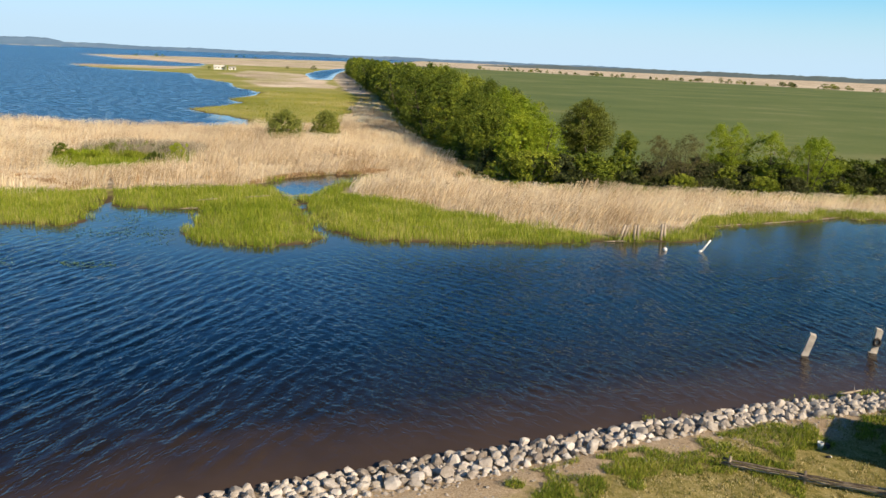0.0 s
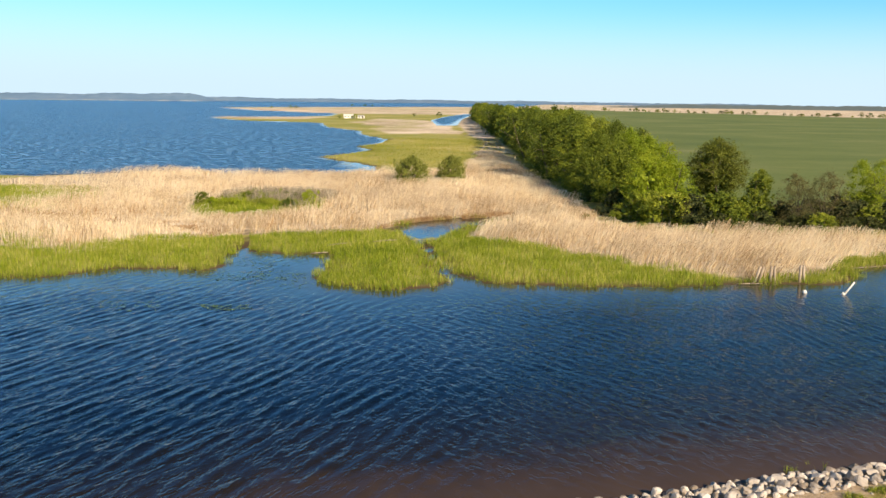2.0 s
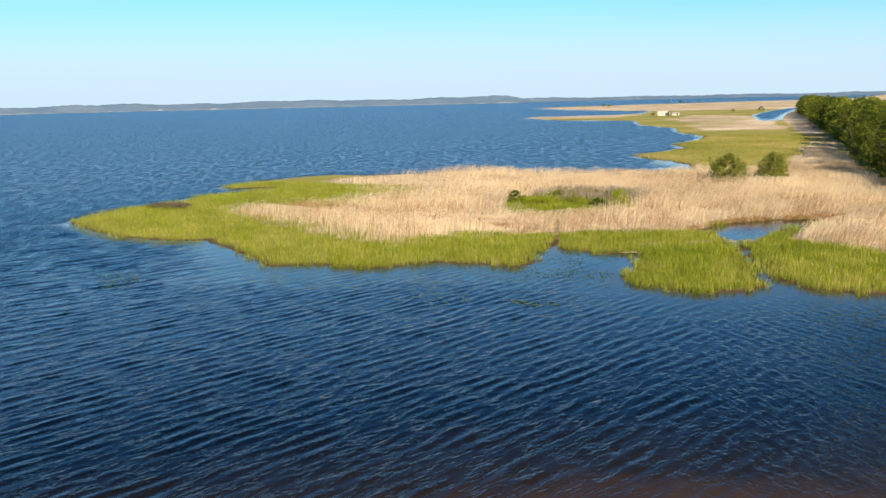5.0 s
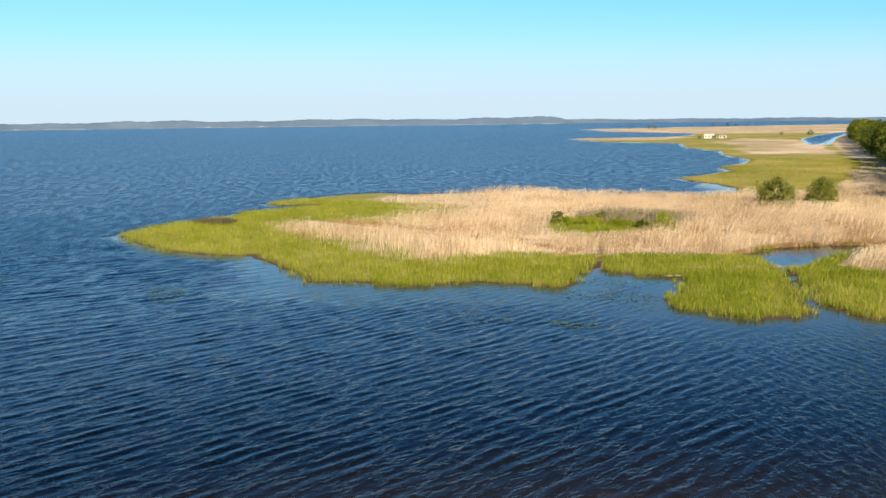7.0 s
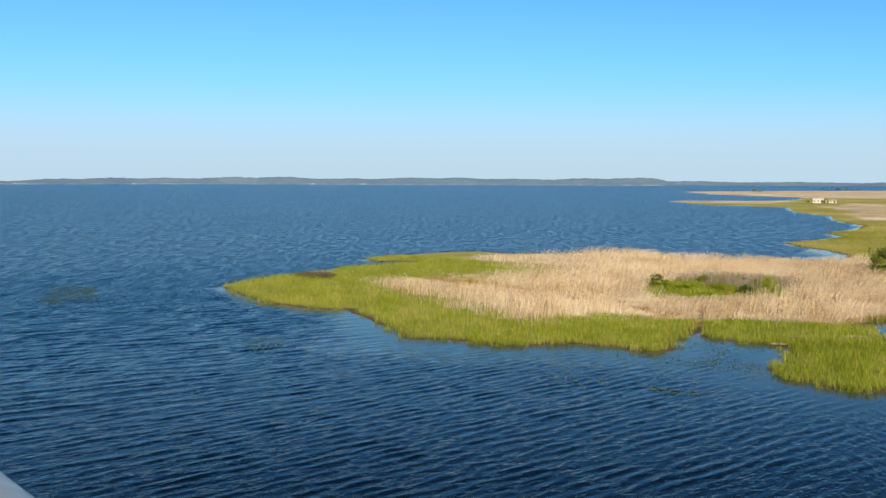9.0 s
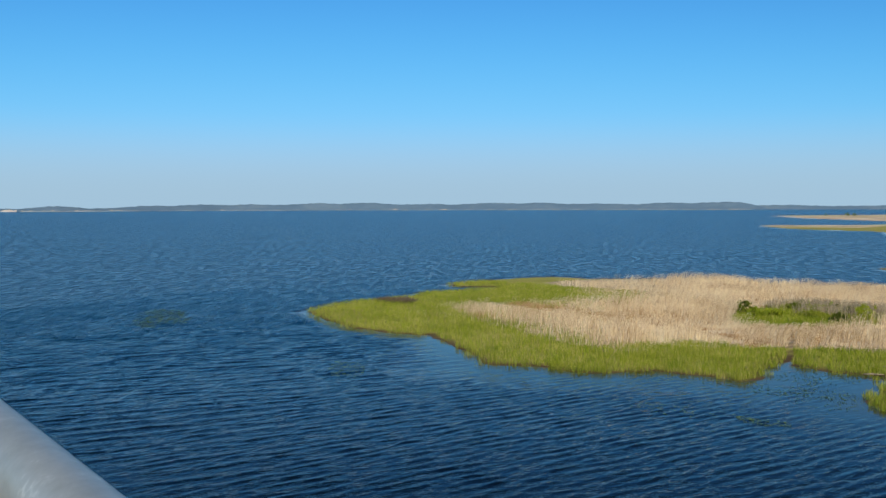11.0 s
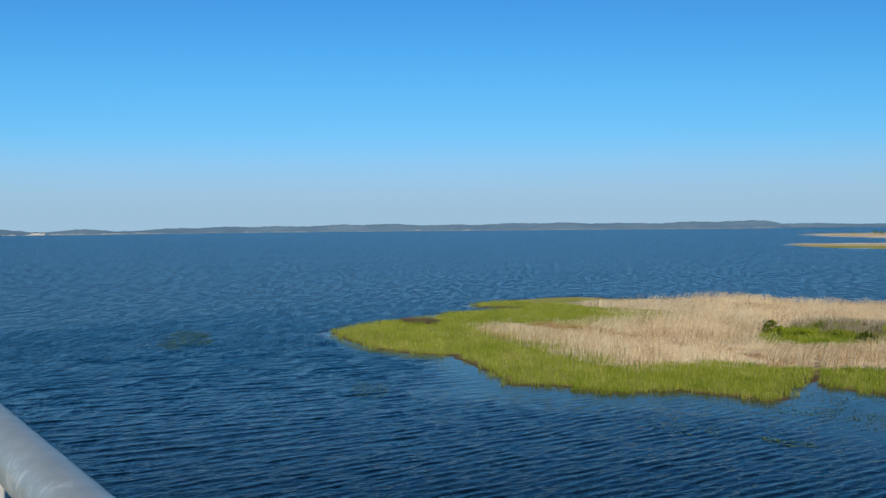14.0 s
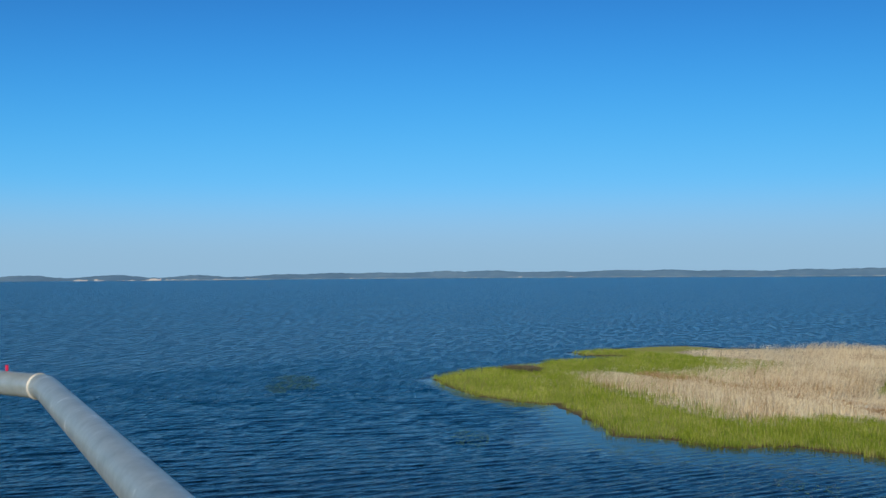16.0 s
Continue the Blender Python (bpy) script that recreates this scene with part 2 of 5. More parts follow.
def signed(poly, x, y):
    """Distance to a polygon's edge, positive inside."""
    best = np.full(x.shape, 1e18)
    for i in range(len(poly)):
        (x0, y0), (x1, y1) = poly[i - 1], poly[i]
        dx, dy = x1 - x0, y1 - y0
        t = np.clip(((x - x0) * dx + (y - y0) * dy) / max(dx * dx + dy * dy, 1e-9), 0, 1)
        best = np.minimum(best, (x - x0 - t * dx) ** 2 + (y - y0 - t * dy) ** 2)
    d = np.sqrt(best)
    return np.where(inside(poly, x, y), d, -d)


LATTICE = np.random.RandomState(7).rand(256, 256)


def value_noise(x, y, size):
    """Smooth noise from 0 to 1 with features of that size."""
    u, v = x / size, y / size
    i, j = np.floor(u).astype(int), np.floor(v).astype(int)
    a, b = u - i, v - j
    a, b = a * a * (3 - 2 * a), b * b * (3 - 2 * b)
    g = lambda p, q: LATTICE[p % 256, q % 256]
    return (g(i, j) * (1 - a) + g(i + 1, j) * a) * (1 - b) + (g(i, j + 1) * (1 - a) + g(i + 1, j + 1) * a) * b


def warped(x, y, size, by):
    return x + by * (value_noise(x + 31, y, size) - 0.5) * 2, y + by * (value_noise(x, y + 57, size) - 0.5) * 2


SPIT_SHORE = [(-121, 103), (-111, 99), (-100, 95), (-91, 94), (-85, 96), (-81, 93), (-74, 89), (-69, 86), (-65, 82), (-58, 85.5), (-51, 86),
              (-47, 92), (-39, 92), (-36.5, 92), (-37, 100), (-39, 111), (-36, 105), (-30, 103), (-25.5, 105), (-25, 98), (-24, 90), (-21, 87),
              (-18, 85.5), (-14, 86), (-11, 88), (-9.5, 92)]
POOL_SHORE = [(-10.2, 95), (-12.9, 102), (-15.4, 110), (-17, 115), (-18.5, 119), (-21.5, 126), (-21, 133), (-17, 137), (-9, 142.5), (-6, 142), (-10.5, 135),
              (-13, 125), (-14.2, 118.5), (-15.3, 114.5), (-14, 109), (-11.4, 102), (-8.8, 95)]
CHANNEL_SHORE = [(-6, 90), (4, 90), (10, 92), (20, 94), (27, 96), (30.5, 96), (32.5, 98), (35, 106), (44, 110), (53, 114), (57, 117.5), (58, 115), (66, 115),
                 (90, 117), (150, 122), (500, 150), (4990, 300)]
FAR_EDGE = [(4990, 4990), (0, 4900), (-100, 2600), (-300, 2330), (-435, 2067), (-560, 1829), (-640, 1690), (-526, 1442), (-400, 1250), (-324, 1170),
            (-280, 1140), (-252, 1040), (-240, 960), (-255, 905), (-290, 876), (-337, 850), (-306, 792)]
BAY_SHORE = [(-243, 707), (-213, 703), (-174, 680), (-145, 583), (-110, 520), (-96, 462), (-74, 418), (-71, 382), (-76, 352), (-65, 328), (-68, 305),
             (-74, 283), (-64, 269), (-54, 257), (-47, 246), (-44, 232), (-55, 221), (-73, 214), (-90, 217), (-98, 219), (-109, 206), (-120, 198),
             (-131, 199), (-136, 189), (-138, 177), (-137, 162), (-132, 159), (-125, 164), (-122, 161), (-125, 152), (-128, 142), (-124, 133),
             (-126, 124), (-126, 114)]
MARSH = np.array(SPIT_SHORE + POOL_SHORE + CHANNEL_SHORE + FAR_EDGE + BAY_SHORE, float)
BANK = np.array([(-60, -60), (-40, -10), (-30, 14), (-20, 26), (-14, 31), (-9, 34.8), (-5.6, 36.4), (-0.7, 38.2), (4.8, 40.6), (11, 43.7), (18, 46.7),
                 (25.8, 49.2), (34, 51), (50, 54), (80, 60), (150, 72), (500, 110), (4990, 260), (4990, -4990), (-4990, -4990), (-4990, -400), (-200, -200)], float)
REED_FRONT = [(-110, 129), (-95, 115), (-78, 108), (-64, 101.5), (-56, 98), (-54, 103), (-51, 109), (-44, 114), (-38, 116.5), (-30, 120), (-24, 123), (-22, 127),
              (-22, 134), (-18, 137.5), (-12, 141.5), (-6, 144), (-5, 142), (-9, 134), (-10.5, 126), (-9.5, 118), (-3, 116.5), (1, 113), (6, 106.5), (11, 102.5), (17, 98.5), (21, 96.5),
              (26, 97.5), (32, 101.5), (34, 106), (38, 113), (46, 115), (53, 117.5), (57, 121), (66, 118.5), (90, 121), (160, 128)]
REED_BACK = [(160, 142), (90, 134), (68, 131), (50, 132), (40, 132), (31, 130), (25, 130), (18, 131), (13, 132), (10, 135), (8, 146), (6, 164), (2, 190),
             (-4, 228), (-10, 285), (-22, 332), (-27, 325), (-22, 300), (-24, 275), (-21, 235), (-30, 226), (-44, 222), (-55, 217), (-73, 211), (-90, 213), (-98, 215), (-109, 202),
             (-119, 191), (-122, 178), (-107, 170), (-88, 158), (-86, 154), (-96, 151), (-98, 142), (-106, 135)]
REEDS = np.array(REED_FRONT + REED_BACK, float)
TAN_FAR = np.array([(-154, 707), (-165, 800), (-158, 839), (-130, 830), (-101, 802), (-63, 636), (-50, 500), (-85, 491), (-114, 606)], float)
TAN_ROW = np.array([(-108, 1205), (-92, 1205), (-69, 880), (-30, 486), (-11, 310), (-24, 325), (-28, 405), (-41, 479), (-68, 689), (-84, 880)], float)
POND = np.array([(-106, 822), (-114, 1000), (-110, 1200), (-97, 1200), (-83, 877), (-66, 659), (-80, 655)], float)
TREE_LINE = np.array([(14, 136), (9, 160), (2, 199), (-11, 306), (-36, 538), (-79, 922), (-95, 1100)], float)


def in_clearing(x, y):
    return ((x + 49) / 11) ** 2 + ((y - 149) / 15.5) ** 2 < 0.7 + 0.5 * value_noise(x, y, 3.0)


def on_path(x, y):
    """The narrow way trodden through sedge and reeds down to the water."""
    return (np.abs(x - np.interp(y, [104, 108, 115, 122], [-36.6, -37.4, -39.9, -42.5]) + 0.5 * (value_noise(x, y, 1.5) - 0.5)) < 0.42) & (y > 103) & (y < 123)


def land_distance(x, y):
    """Metres inside the shore; negative on the water."""
    wx, wy = warped(x, y, 5.0, 0.9)
    marsh = signed(MARSH, wx, wy)
    pond = signed(POND, x, y)
    return np.minimum(marsh, -pond)


def ground_height(x, y):
    marsh, bank = land_distance(x, y), signed(BANK, x, y)
    z_marsh = np.where(marsh > 0, 0.04 + 0.22 * np.clip(marsh / 6, 0, 1) + 0.1 * (value_noise(x, y, 3.0) - 0.5) * np.clip(marsh / 4, 0, 1), np.maximum(-1.5, 0.15 * marsh))
    rise = np.clip(bank / 3.6, 0, 1)
    z_bank = np.where(bank > 0, 0.02 + 0.80 * rise + 0.35 * np.clip((bank - 3.6) / 14, 0, 1) + 0.16 * (value_noise(x, y, 2.2) - 0.5) * rise, np.maximum(-1.5, 0.2 * bank))
    return np.maximum(z_marsh, z_bank), marsh, bank


def spaced(low, high, step, growth, start, end):
    """Grid lines: even from low to high, then widening to start and end."""
    mid = list(np.arange(low, high + step / 2, step))
    right, d = [mid[-1]], step
    while right[-1] < end:
        d *= growth
        right.append(min(end, right[-1] + d))
    left, d = [mid[0]], step
    while left[-1] > start:
        d *= growth
        left.append(max(start, left[-1] - d))
    return np.array(left[:0:-1] + mid + right[1:])


def grid_mesh(name, xs, ys, height):
    gx, gy = np.meshgrid(xs, ys)
    gx, gy = gx.ravel(), gy.ravel()
    gz = height(gx, gy)
    n, w = len(xs), len(xs)
    i = (np.arange(len(ys) - 1)[:, None] * w + np.arange(n - 1)[None]).ravel()
    quads = np.stack([i, i + 1, i + w + 1, i + w], 1)
    return mesh_of(name, np.stack([gx, gy, gz], 1), quads), gx, gy, gz


def mesh_of(name, verts, faces, smooth=True):
    """A mesh from arrays of vertices and of faces with one number of corners."""
    me = bpy.data.meshes.new(name)
    k = faces.shape[1]
    me.vertices.add(len(verts))
    me.vertices.foreach_set("co", np.ascontiguousarray(verts, dtype=np.float32).ravel())
    me.loops.add(faces.size)
    me.loops.foreach_set("vertex_index", np.ascontiguousarray(faces, dtype=np.int32).ravel())
    me.polygons.add(len(faces))
    me.polygons.foreach_set("loop_start", np.arange(0, faces.size, k, dtype=np.int32))
    me.polygons.foreach_set("use_smooth", np.full(len(faces), smooth))
    me.update(calc_edges=True)
    return me


def set_field(me, name, values):
    a = me.attributes.new(name, 'FLOAT', 'POINT')
    a.data.foreach_set("value", np.ascontiguousarray(values, dtype=np.float32))


# ground: one sheet under land and water
ground_x = spaced(-150, 110, 1.2, 1.13, -4990, 4990)
ground_y = spaced(20, 235, 1.2, 1.035, -4990, 4990)
ground_mesh, gx, gy, gz = grid_mesh("ground", ground_x, ground_y, lambda x, y: ground_height(x, y)[0])
_, g_marsh, g_bank = ground_height(gx, gy)
wx, wy = warped(gx, gy, 6.0, 1.5)
row_x = np.interp(gy, TREE_LINE[:, 1], TREE_LINE[:, 0])
hedge_y = np.interp(gx, [10, 25, 50, 80, 160, 600], [136, 134, 138, 140, 148, 175])
east = (gy > 132) & (gx > row_x + 2) & (gy > hedge_y)
MEADOW_END = ([60, 130, 410, 570, 900], [2000, 1850, 1340, 1120, 1000])
meadow_edge = np.interp(gx, *MEADOW_END) + 90 * (value_noise(gx, gy * 0.3, 90) - 0.5)
is_meadow = (east & (gy < meadow_edge)).astype(float)
far_tan = ((gy > 1130) | (east & (gy >= meadow_edge)) | ((gx < -215) & (gy > 780) & (gy < 900) & (gx < -262 + 40))).astype(float)
is_tan = np.maximum.reduce([inside(REEDS, wx, wy).astype(float) * (1 - in_clearing(gx, gy)), inside(TAN_FAR, *warped(gx, gy, 40.0, 9.0)) * np.clip(0.35 + 1.1 * value_noise(gx, gy * 0.4, 14.0), 0, 1), inside(TAN_ROW, gx, gy).astype(float), far_tan])
belts = (gy > 900) & (gx < 60)
is_tan = np.where(belts, is_tan * np.clip(0.25 + 1.3 * value_noise(gx * 0.2, gy + 400, 110.0), 0, 1), is_tan)
set_field(ground_mesh, "tan", is_tan)
set_field(ground_mesh, "meadow", is_meadow)
set_field(ground_mesh, "bank", np.clip(g_bank / 0.5, 0, 1))
# mud along shore and path; reed hollows darkened in the colour so they read
set_field(ground_mesh, "mud_and_hollows", np.maximum(np.clip(1 - (g_marsh - 0.6) / 1.6, 0, 1) * (gy < 450), np.maximum(0.7 * on_path(gx, gy), 0.5 * inside(REEDS, wx, wy) * np.clip((0.7 * value_noise(gx * 0.25, gy * 1.2 + 12, 4.0) + 0.3 * value_noise(gx * 0.6, gy * 2.0, 2.0) - 0.5) * 6, 0, 1))))
set_field(ground_mesh, "inland", np.clip(g_bank, -10, 60))


def make_ground_material():
    m, tree, b = node_material("ground_cover", 0.95, 0.15)
    p = position_of(tree)
    fine, mid, broad = noise_node(tree, p, 5.0, 5, 0.7), noise_node(tree, p, 0.35, 4), noise_node(tree, p, 0.02, 4)
    both = math_node(tree, 'ADD', math_node(tree, 'MULTIPLY', fine, 0.5), math_node(tree, 'MULTIPLY', mid, 0.5))
    wide = math_node(tree, 'ADD', math_node(tree, 'MULTIPLY', broad, 0.65), math_node(tree, 'MULTIPLY', mid, 0.35))
    marsh = ramp_node(tree, wide, [(0.3, (0.17, 0.19, 0.04)), (0.47, (0.28, 0.30, 0.07)), (0.58, (0.40, 0.36, 0.13)), (0.70, (0.55, 0.46, 0.27))])
    litter = ramp_node(tree, wide, [(0.36, (0.33, 0.26, 0.17)), (0.5, (0.58, 0.49, 0.36)), (0.62, (0.80, 0.72, 0.58))])
    strips = noise_node(tree, p, 0.016, 6, 0.65, (1.3, 1.0, 1.0, 0.10))
    pebble = noise_node(tree, p, 14.0, 4, 0.75)
    field = math_node(tree, 'ADD', math_node(tree, 'MULTIPLY', strips, 0.88), math_node(tree, 'MULTIPLY', mid, 0.12))
    meadow = ramp_node(tree, field, [(0.34, (0.095, 0.145, 0.048)), (0.46, (0.12, 0.17, 0.054)), (0.56, (0.145, 0.19, 0.064)), (0.65, (0.21, 0.225, 0.10)), (0.72, (0.30, 0.28, 0.16))])
    turf = noise_node(tree, p, 1.3, 6, 0.75)
    lawn = ramp_node(tree, math_node(tree, 'ADD', math_node(tree, 'MULTIPLY', turf, 0.7), math_node(tree, 'MULTIPLY', pebble, 0.3)), [(0.38, (0.10, 0.11, 0.022)), (0.46, (0.22, 0.20, 0.06)), (0.54, (0.33, 0.28, 0.11)), (0.64, (0.46, 0.39, 0.20))])
    sand = ramp_node(tree, math_node(tree, 'ADD', math_node(tree, 'MULTIPLY', pebble, 0.65), math_node(tree, 'MULTIPLY', both, 0.35)),
                     [(0.38, (0.13, 0.09, 0.055)), (0.45, (0.36, 0.27, 0.17)), (0.54, (0.53, 0.42, 0.285)), (0.64, (0.66, 0.55, 0.42))])
    inland = attribute_of(tree, "inland")
    bare = math_node(tree, 'MULTIPLY_ADD', math_node(tree, 'SUBTRACT', mid, 0.5), 9.0, inland)
    bare = math_node(tree, 'SUBTRACT', 1.0, math_node(tree, 'MULTIPLY', math_node(tree, 'SUBTRACT', bare, 5.4), 0.9))
    clamp = tree.nodes.new("ShaderNodeClamp")
    tree.links.new(bare, clamp.inputs[0])
    col = mix_node(tree, attribute_of(tree, "tan"), marsh, litter)
    col = mix_node(tree, attribute_of(tree, "mud_and_hollows"), col, (0.09, 0.065, 0.04))
    col = mix_node(tree, attribute_of(tree, "meadow"), col, meadow)
    near = mix_node(tree, clamp.outputs[0], lawn, sand)
    col = mix_node(tree, attribute_of(tree, "bank"), col, near)
    tree.links.new(col, b.inputs["Base Color"])
    bump_node(tree, both, 0.6, 0.12, b)
    return m


M_GROUND = make_ground_material()
ground_mesh.materials.append(M_GROUND)
tagged(new("ground", ground_mesh), "marsh, meadow and grassy bank ground reaching to the horizon", "ground", kind="structure")


# water: wind waves run in from the lake and swing round into the channel
def wave_height(x, y):
    turn = np.clip((x + 0.25 * (y - 50) + 15) / 20, 0, 1)
    turn = turn * turn * (3 - 2 * turn)
    east = np.clip((x - 4) / 18, 0, 1)
    east = east * east * (3 - 2 * east)
    west = np.clip((-40 - x) / 40, 0, 1)
    z = np.zeros(x.shape)
    waves = np.random.RandomState(3)
    # (number, shortest, longest, height, heading, spread, share): long lake waves, wind chop, and the two ways the channel's ripples run
    for number, short, long_, tall, heading, spread_, share in ((16, 0.95, 1.55, 0.0066, -0.26, 0.15, (1 - 0.95 * turn) * (1 - west)), (20, 1.15, 2.9, 0.0066, -0.48, 0.16, west), (12, 0.7, 1.0, 0.0036, -0.36, 0.30, 1 - 0.6 * turn),
                                                               (14, 0.75, 1.2, 0.0066, 0.87, 0.24, turn * (1 - east)), (14, 0.8, 1.25, 0.0070, 0.36, 0.20, turn * east)):
        for k in range(number):
            length, a, phase = waves.uniform(short, long_), heading + waves.normal(0, spread_), waves.rand() * 6.28
            group = 0.9 + 0.2 * value_noise(x + 37 * k, y + 11 * k, 8.0 + length * 3)
            z += share * group * tall * np.sin(2 * math.pi / length * (math.cos(a) * x + math.sin(a) * y) + phase)
    return z + 6 * z * z


def shelter(x, y):
    """Metres from the sheltering marsh shore, shortened in the calm east end of the channel and drawn out where the lake's waves run in."""
    calm = np.clip((x - 22) / 20, 0, 1)
    exposed = np.maximum(np.clip((-75 - x) / 30, 0, 1), np.clip((y - 150) / 30, 0, 1) * (x < -60) * (y < 560))
    return -land_distance(x, y) * (1 - 0.5 * calm) * (1 + 3 * exposed)


def lake_height(x, y):
    reach = np.clip((260 - np.hypot(x, y)) / 110, 0, 1)
    lee = np.clip(shelter(x, y) / 13, 0.05, 1) * np.clip(-signed(BANK, x, y) / 7, 0.2, 1)
    return wave_height(x, y) * reach * lee


lake_x = spaced(-165, 58, 0.28, 1.12, -4990, 4990)
lake_y = spaced(24, 106, 0.35, 1.08, -4990, 4990)
lake_mesh, lx, ly, lz = grid_mesh("water", lake_x, lake_y, lake_height)
set_field(lake_mesh, "offshore", np.clip(-signed(BANK, lx, ly), -5, 200))
set_field(lake_mesh, "marsh_side", np.clip(shelter(lx, ly), -5, 60))


def make_water_material():
    m, tree, b = node_material("lake_water", 0.2, 0.26)
    b.inputs["IOR"].default_value = 1.333
    p = position_of(tree)
    side = tree.nodes.new("ShaderNodeMapRange")
    split = tree.nodes.new("ShaderNodeSeparateXYZ")
    tree.links.new(p, split.inputs[0])
    tree.links.new(math_node(tree, 'MULTIPLY_ADD', split.outputs["Y"], 0.25, split.outputs["X"]), side.inputs["Value"])
    for at, v in ((1, -4.0), (2, 16.0), (3, 0.0), (4, 1.0)):
        side.inputs[at].default_value = v

    def crests(scale, stretch, rough, heading=-0.26, finer=1.0):
        lake = noise_node(tree, p, scale, 3, rough, (1 / stretch, 1.0, 1.0, heading))
        channel = noise_node(tree, p, scale * finer, 3, rough, (1 / (stretch / finer ** 0.6), 1.0, 1.0, 0.62))
        return math_node(tree, 'ADD', math_node(tree, 'MULTIPLY', lake, math_node(tree, 'SUBTRACT', 1.0, side.outputs[0])), math_node(tree, 'MULTIPLY', channel, side.outputs[0]))

    def ridged(n):
        fold = math_node(tree, 'ABSOLUTE', math_node(tree, 'SUBTRACT', n, 0.5))
        return math_node(tree, 'SUBTRACT', math_node(tree, 'MULTIPLY', n, 0.6), fold)

    ripple_a, ripple_b, ripple_c = ridged(crests(0.50, 3.3, 0.65, -0.30, 2.0)), crests(0.15, 3.0, 0.60, -0.26, 1.8), crests(0.09, 3.5, 0.70, 0.62)
    gust = noise_node(tree, p, 0.02, 3, 0.6, (1.0, 2.5, 1.0, -0.26))
    patchy = noise_node(tree, p, 0.35, 4, 0.6)
    shore = math_node(tree, 'MULTIPLY_ADD', math_node(tree, 'SUBTRACT', patchy, 0.5), 5.0, attribute_of(tree, "offshore"))
    bottom = ramp_node(tree, math_node(tree, 'DIVIDE', shore, 22.0), [(0.0, (0.074, 0.050, 0.034)), (0.16, (0.050, 0.034, 0.024)), (0.36, (0.013, 0.011, 0.010)), (0.8, (0.001, 0.005, 0.012))])
    weedy = ramp_node(tree, math_node(tree, 'DIVIDE', math_node(tree, 'MULTIPLY_ADD', math_node(tree, 'SUBTRACT', patchy, 0.5), 5.0, attribute_of(tree, "marsh_side")), 14.0),
                      [(0.0, (0.045, 0.045, 0.018)), (0.35, (0.012, 0.020, 0.022)), (1.0, (0.0, 0.0, 0.0))])
    lee = tree.nodes.new("ShaderNodeClamp")
    lee.inputs[1].default_value = 0.04
    tree.links.new(math_node(tree, 'MINIMUM', math_node(tree, 'DIVIDE', attribute_of(tree, "marsh_side"), 12.0), math_node(tree, 'DIVIDE', attribute_of(tree, "offshore"), 7.0)), lee.inputs[0])
    ripple_a, ripple_b, ripple_c = (math_node(tree, 'MULTIPLY', r, lee.outputs[0]) for r in (ripple_a, ripple_b, ripple_c))
    open_lake, open_water, from_shore = (tree.nodes.new("ShaderNodeClamp") for _ in range(3))
    tree.links.new(math_node(tree, 'DIVIDE', math_node(tree, 'SUBTRACT', attribute_of(tree, "offshore"), 45.0), 90.0), open_water.inputs[0])
    tree.links.new(math_node(tree, 'DIVIDE', math_node(tree, 'SUBTRACT', attribute_of(tree, "marsh_side"), 3.0), 9.0), from_shore.inputs[0])
    tree.links.new(math_node(tree, 'MULTIPLY', open_water.outputs[0], from_shore.outputs[0]), open_lake.inputs[0])
    ripple_c = math_node(tree, 'MULTIPLY', ripple_c, open_lake.outputs[0])
    ripple_a = math_node(tree, 'MULTIPLY', ripple_a, math_node(tree, 'MULTIPLY_ADD', open_lake.outputs[0], 0.65, 0.35))
    bottom = mix_node(tree, open_lake.outputs[0], bottom, (0.002, 0.042, 0.105))
    tree.links.new(math_node(tree, 'MULTIPLY_ADD', open_lake.outputs[0], 0.30, 0.25), b.inputs["Specular IOR Level"])
    tree.links.new(mix_node(tree, 1.0, bottom, weedy, 'LIGHTEN'), b.inputs["Base Color"])
    n = bump_node(tree, ripple_c, 1.0, 1.6, None)
    n = bump_node(tree, ripple_b, 1.0, 0.03, None, n)
    n = bump_node(tree, ripple_a, 1.0, 0.34, b, n)
    paws = tree.nodes.new("ShaderNodeMapRange")
    for at, v in ((1, 0.36), (2, 0.62), (3, -0.06), (4, 0.14)):
        paws.inputs[at].default_value = v
    tree.links.new(noise_node(tree, p, 0.15, 4, 0.72, (0.3, 1.0, 1.0, 0.62)), paws.inputs["Value"])
    wind = math_node(tree, 'MULTIPLY', paws.outputs[0], open_lake.outputs[0])
    chop = math_node(tree, 'MULTIPLY', open_lake.outputs[0], 0.16)
    tree.links.new(math_node(tree, 'ADD', math_node(tree, 'ADD', math_node(tree, 'MULTIPLY_ADD', gust, 0.05, 0.05), wind), chop), b.inputs["Roughness"])
    return m


M_WATER = make_water_material()
lake_mesh.materials.append(M_WATER)
tagged(new("water", lake_mesh), "dark blue rippled lake and channel water", "water", kind="structure")


# ---- building blocks ----
def part(name, bm, material, parent=None, label=""):
    """Links a bmesh or a mesh as one object, under a thing if one is given."""
    if isinstance(bm, bmesh.types.BMesh):
        me = bpy.data.meshes.new(name)
        bm.to_mesh(me)
        bm.free()
    else:
        me = bm
    if not me.materials:
        me.materials.append(material)
    ob = new(name, me)
    if parent:
        ob.parent = parent
    return tagged(ob, label)


def thing(name, place, label, category, group="", kind=""):
    ob = new(name)
    ob.matrix_world = place
    ob.empty_display_size = 0.3
    return tagged(ob, label, category, group, kind)


def height_at(x, y):
    return float(ground_height(np.array([float(x)]), np.array([float(y)]))[0][0])


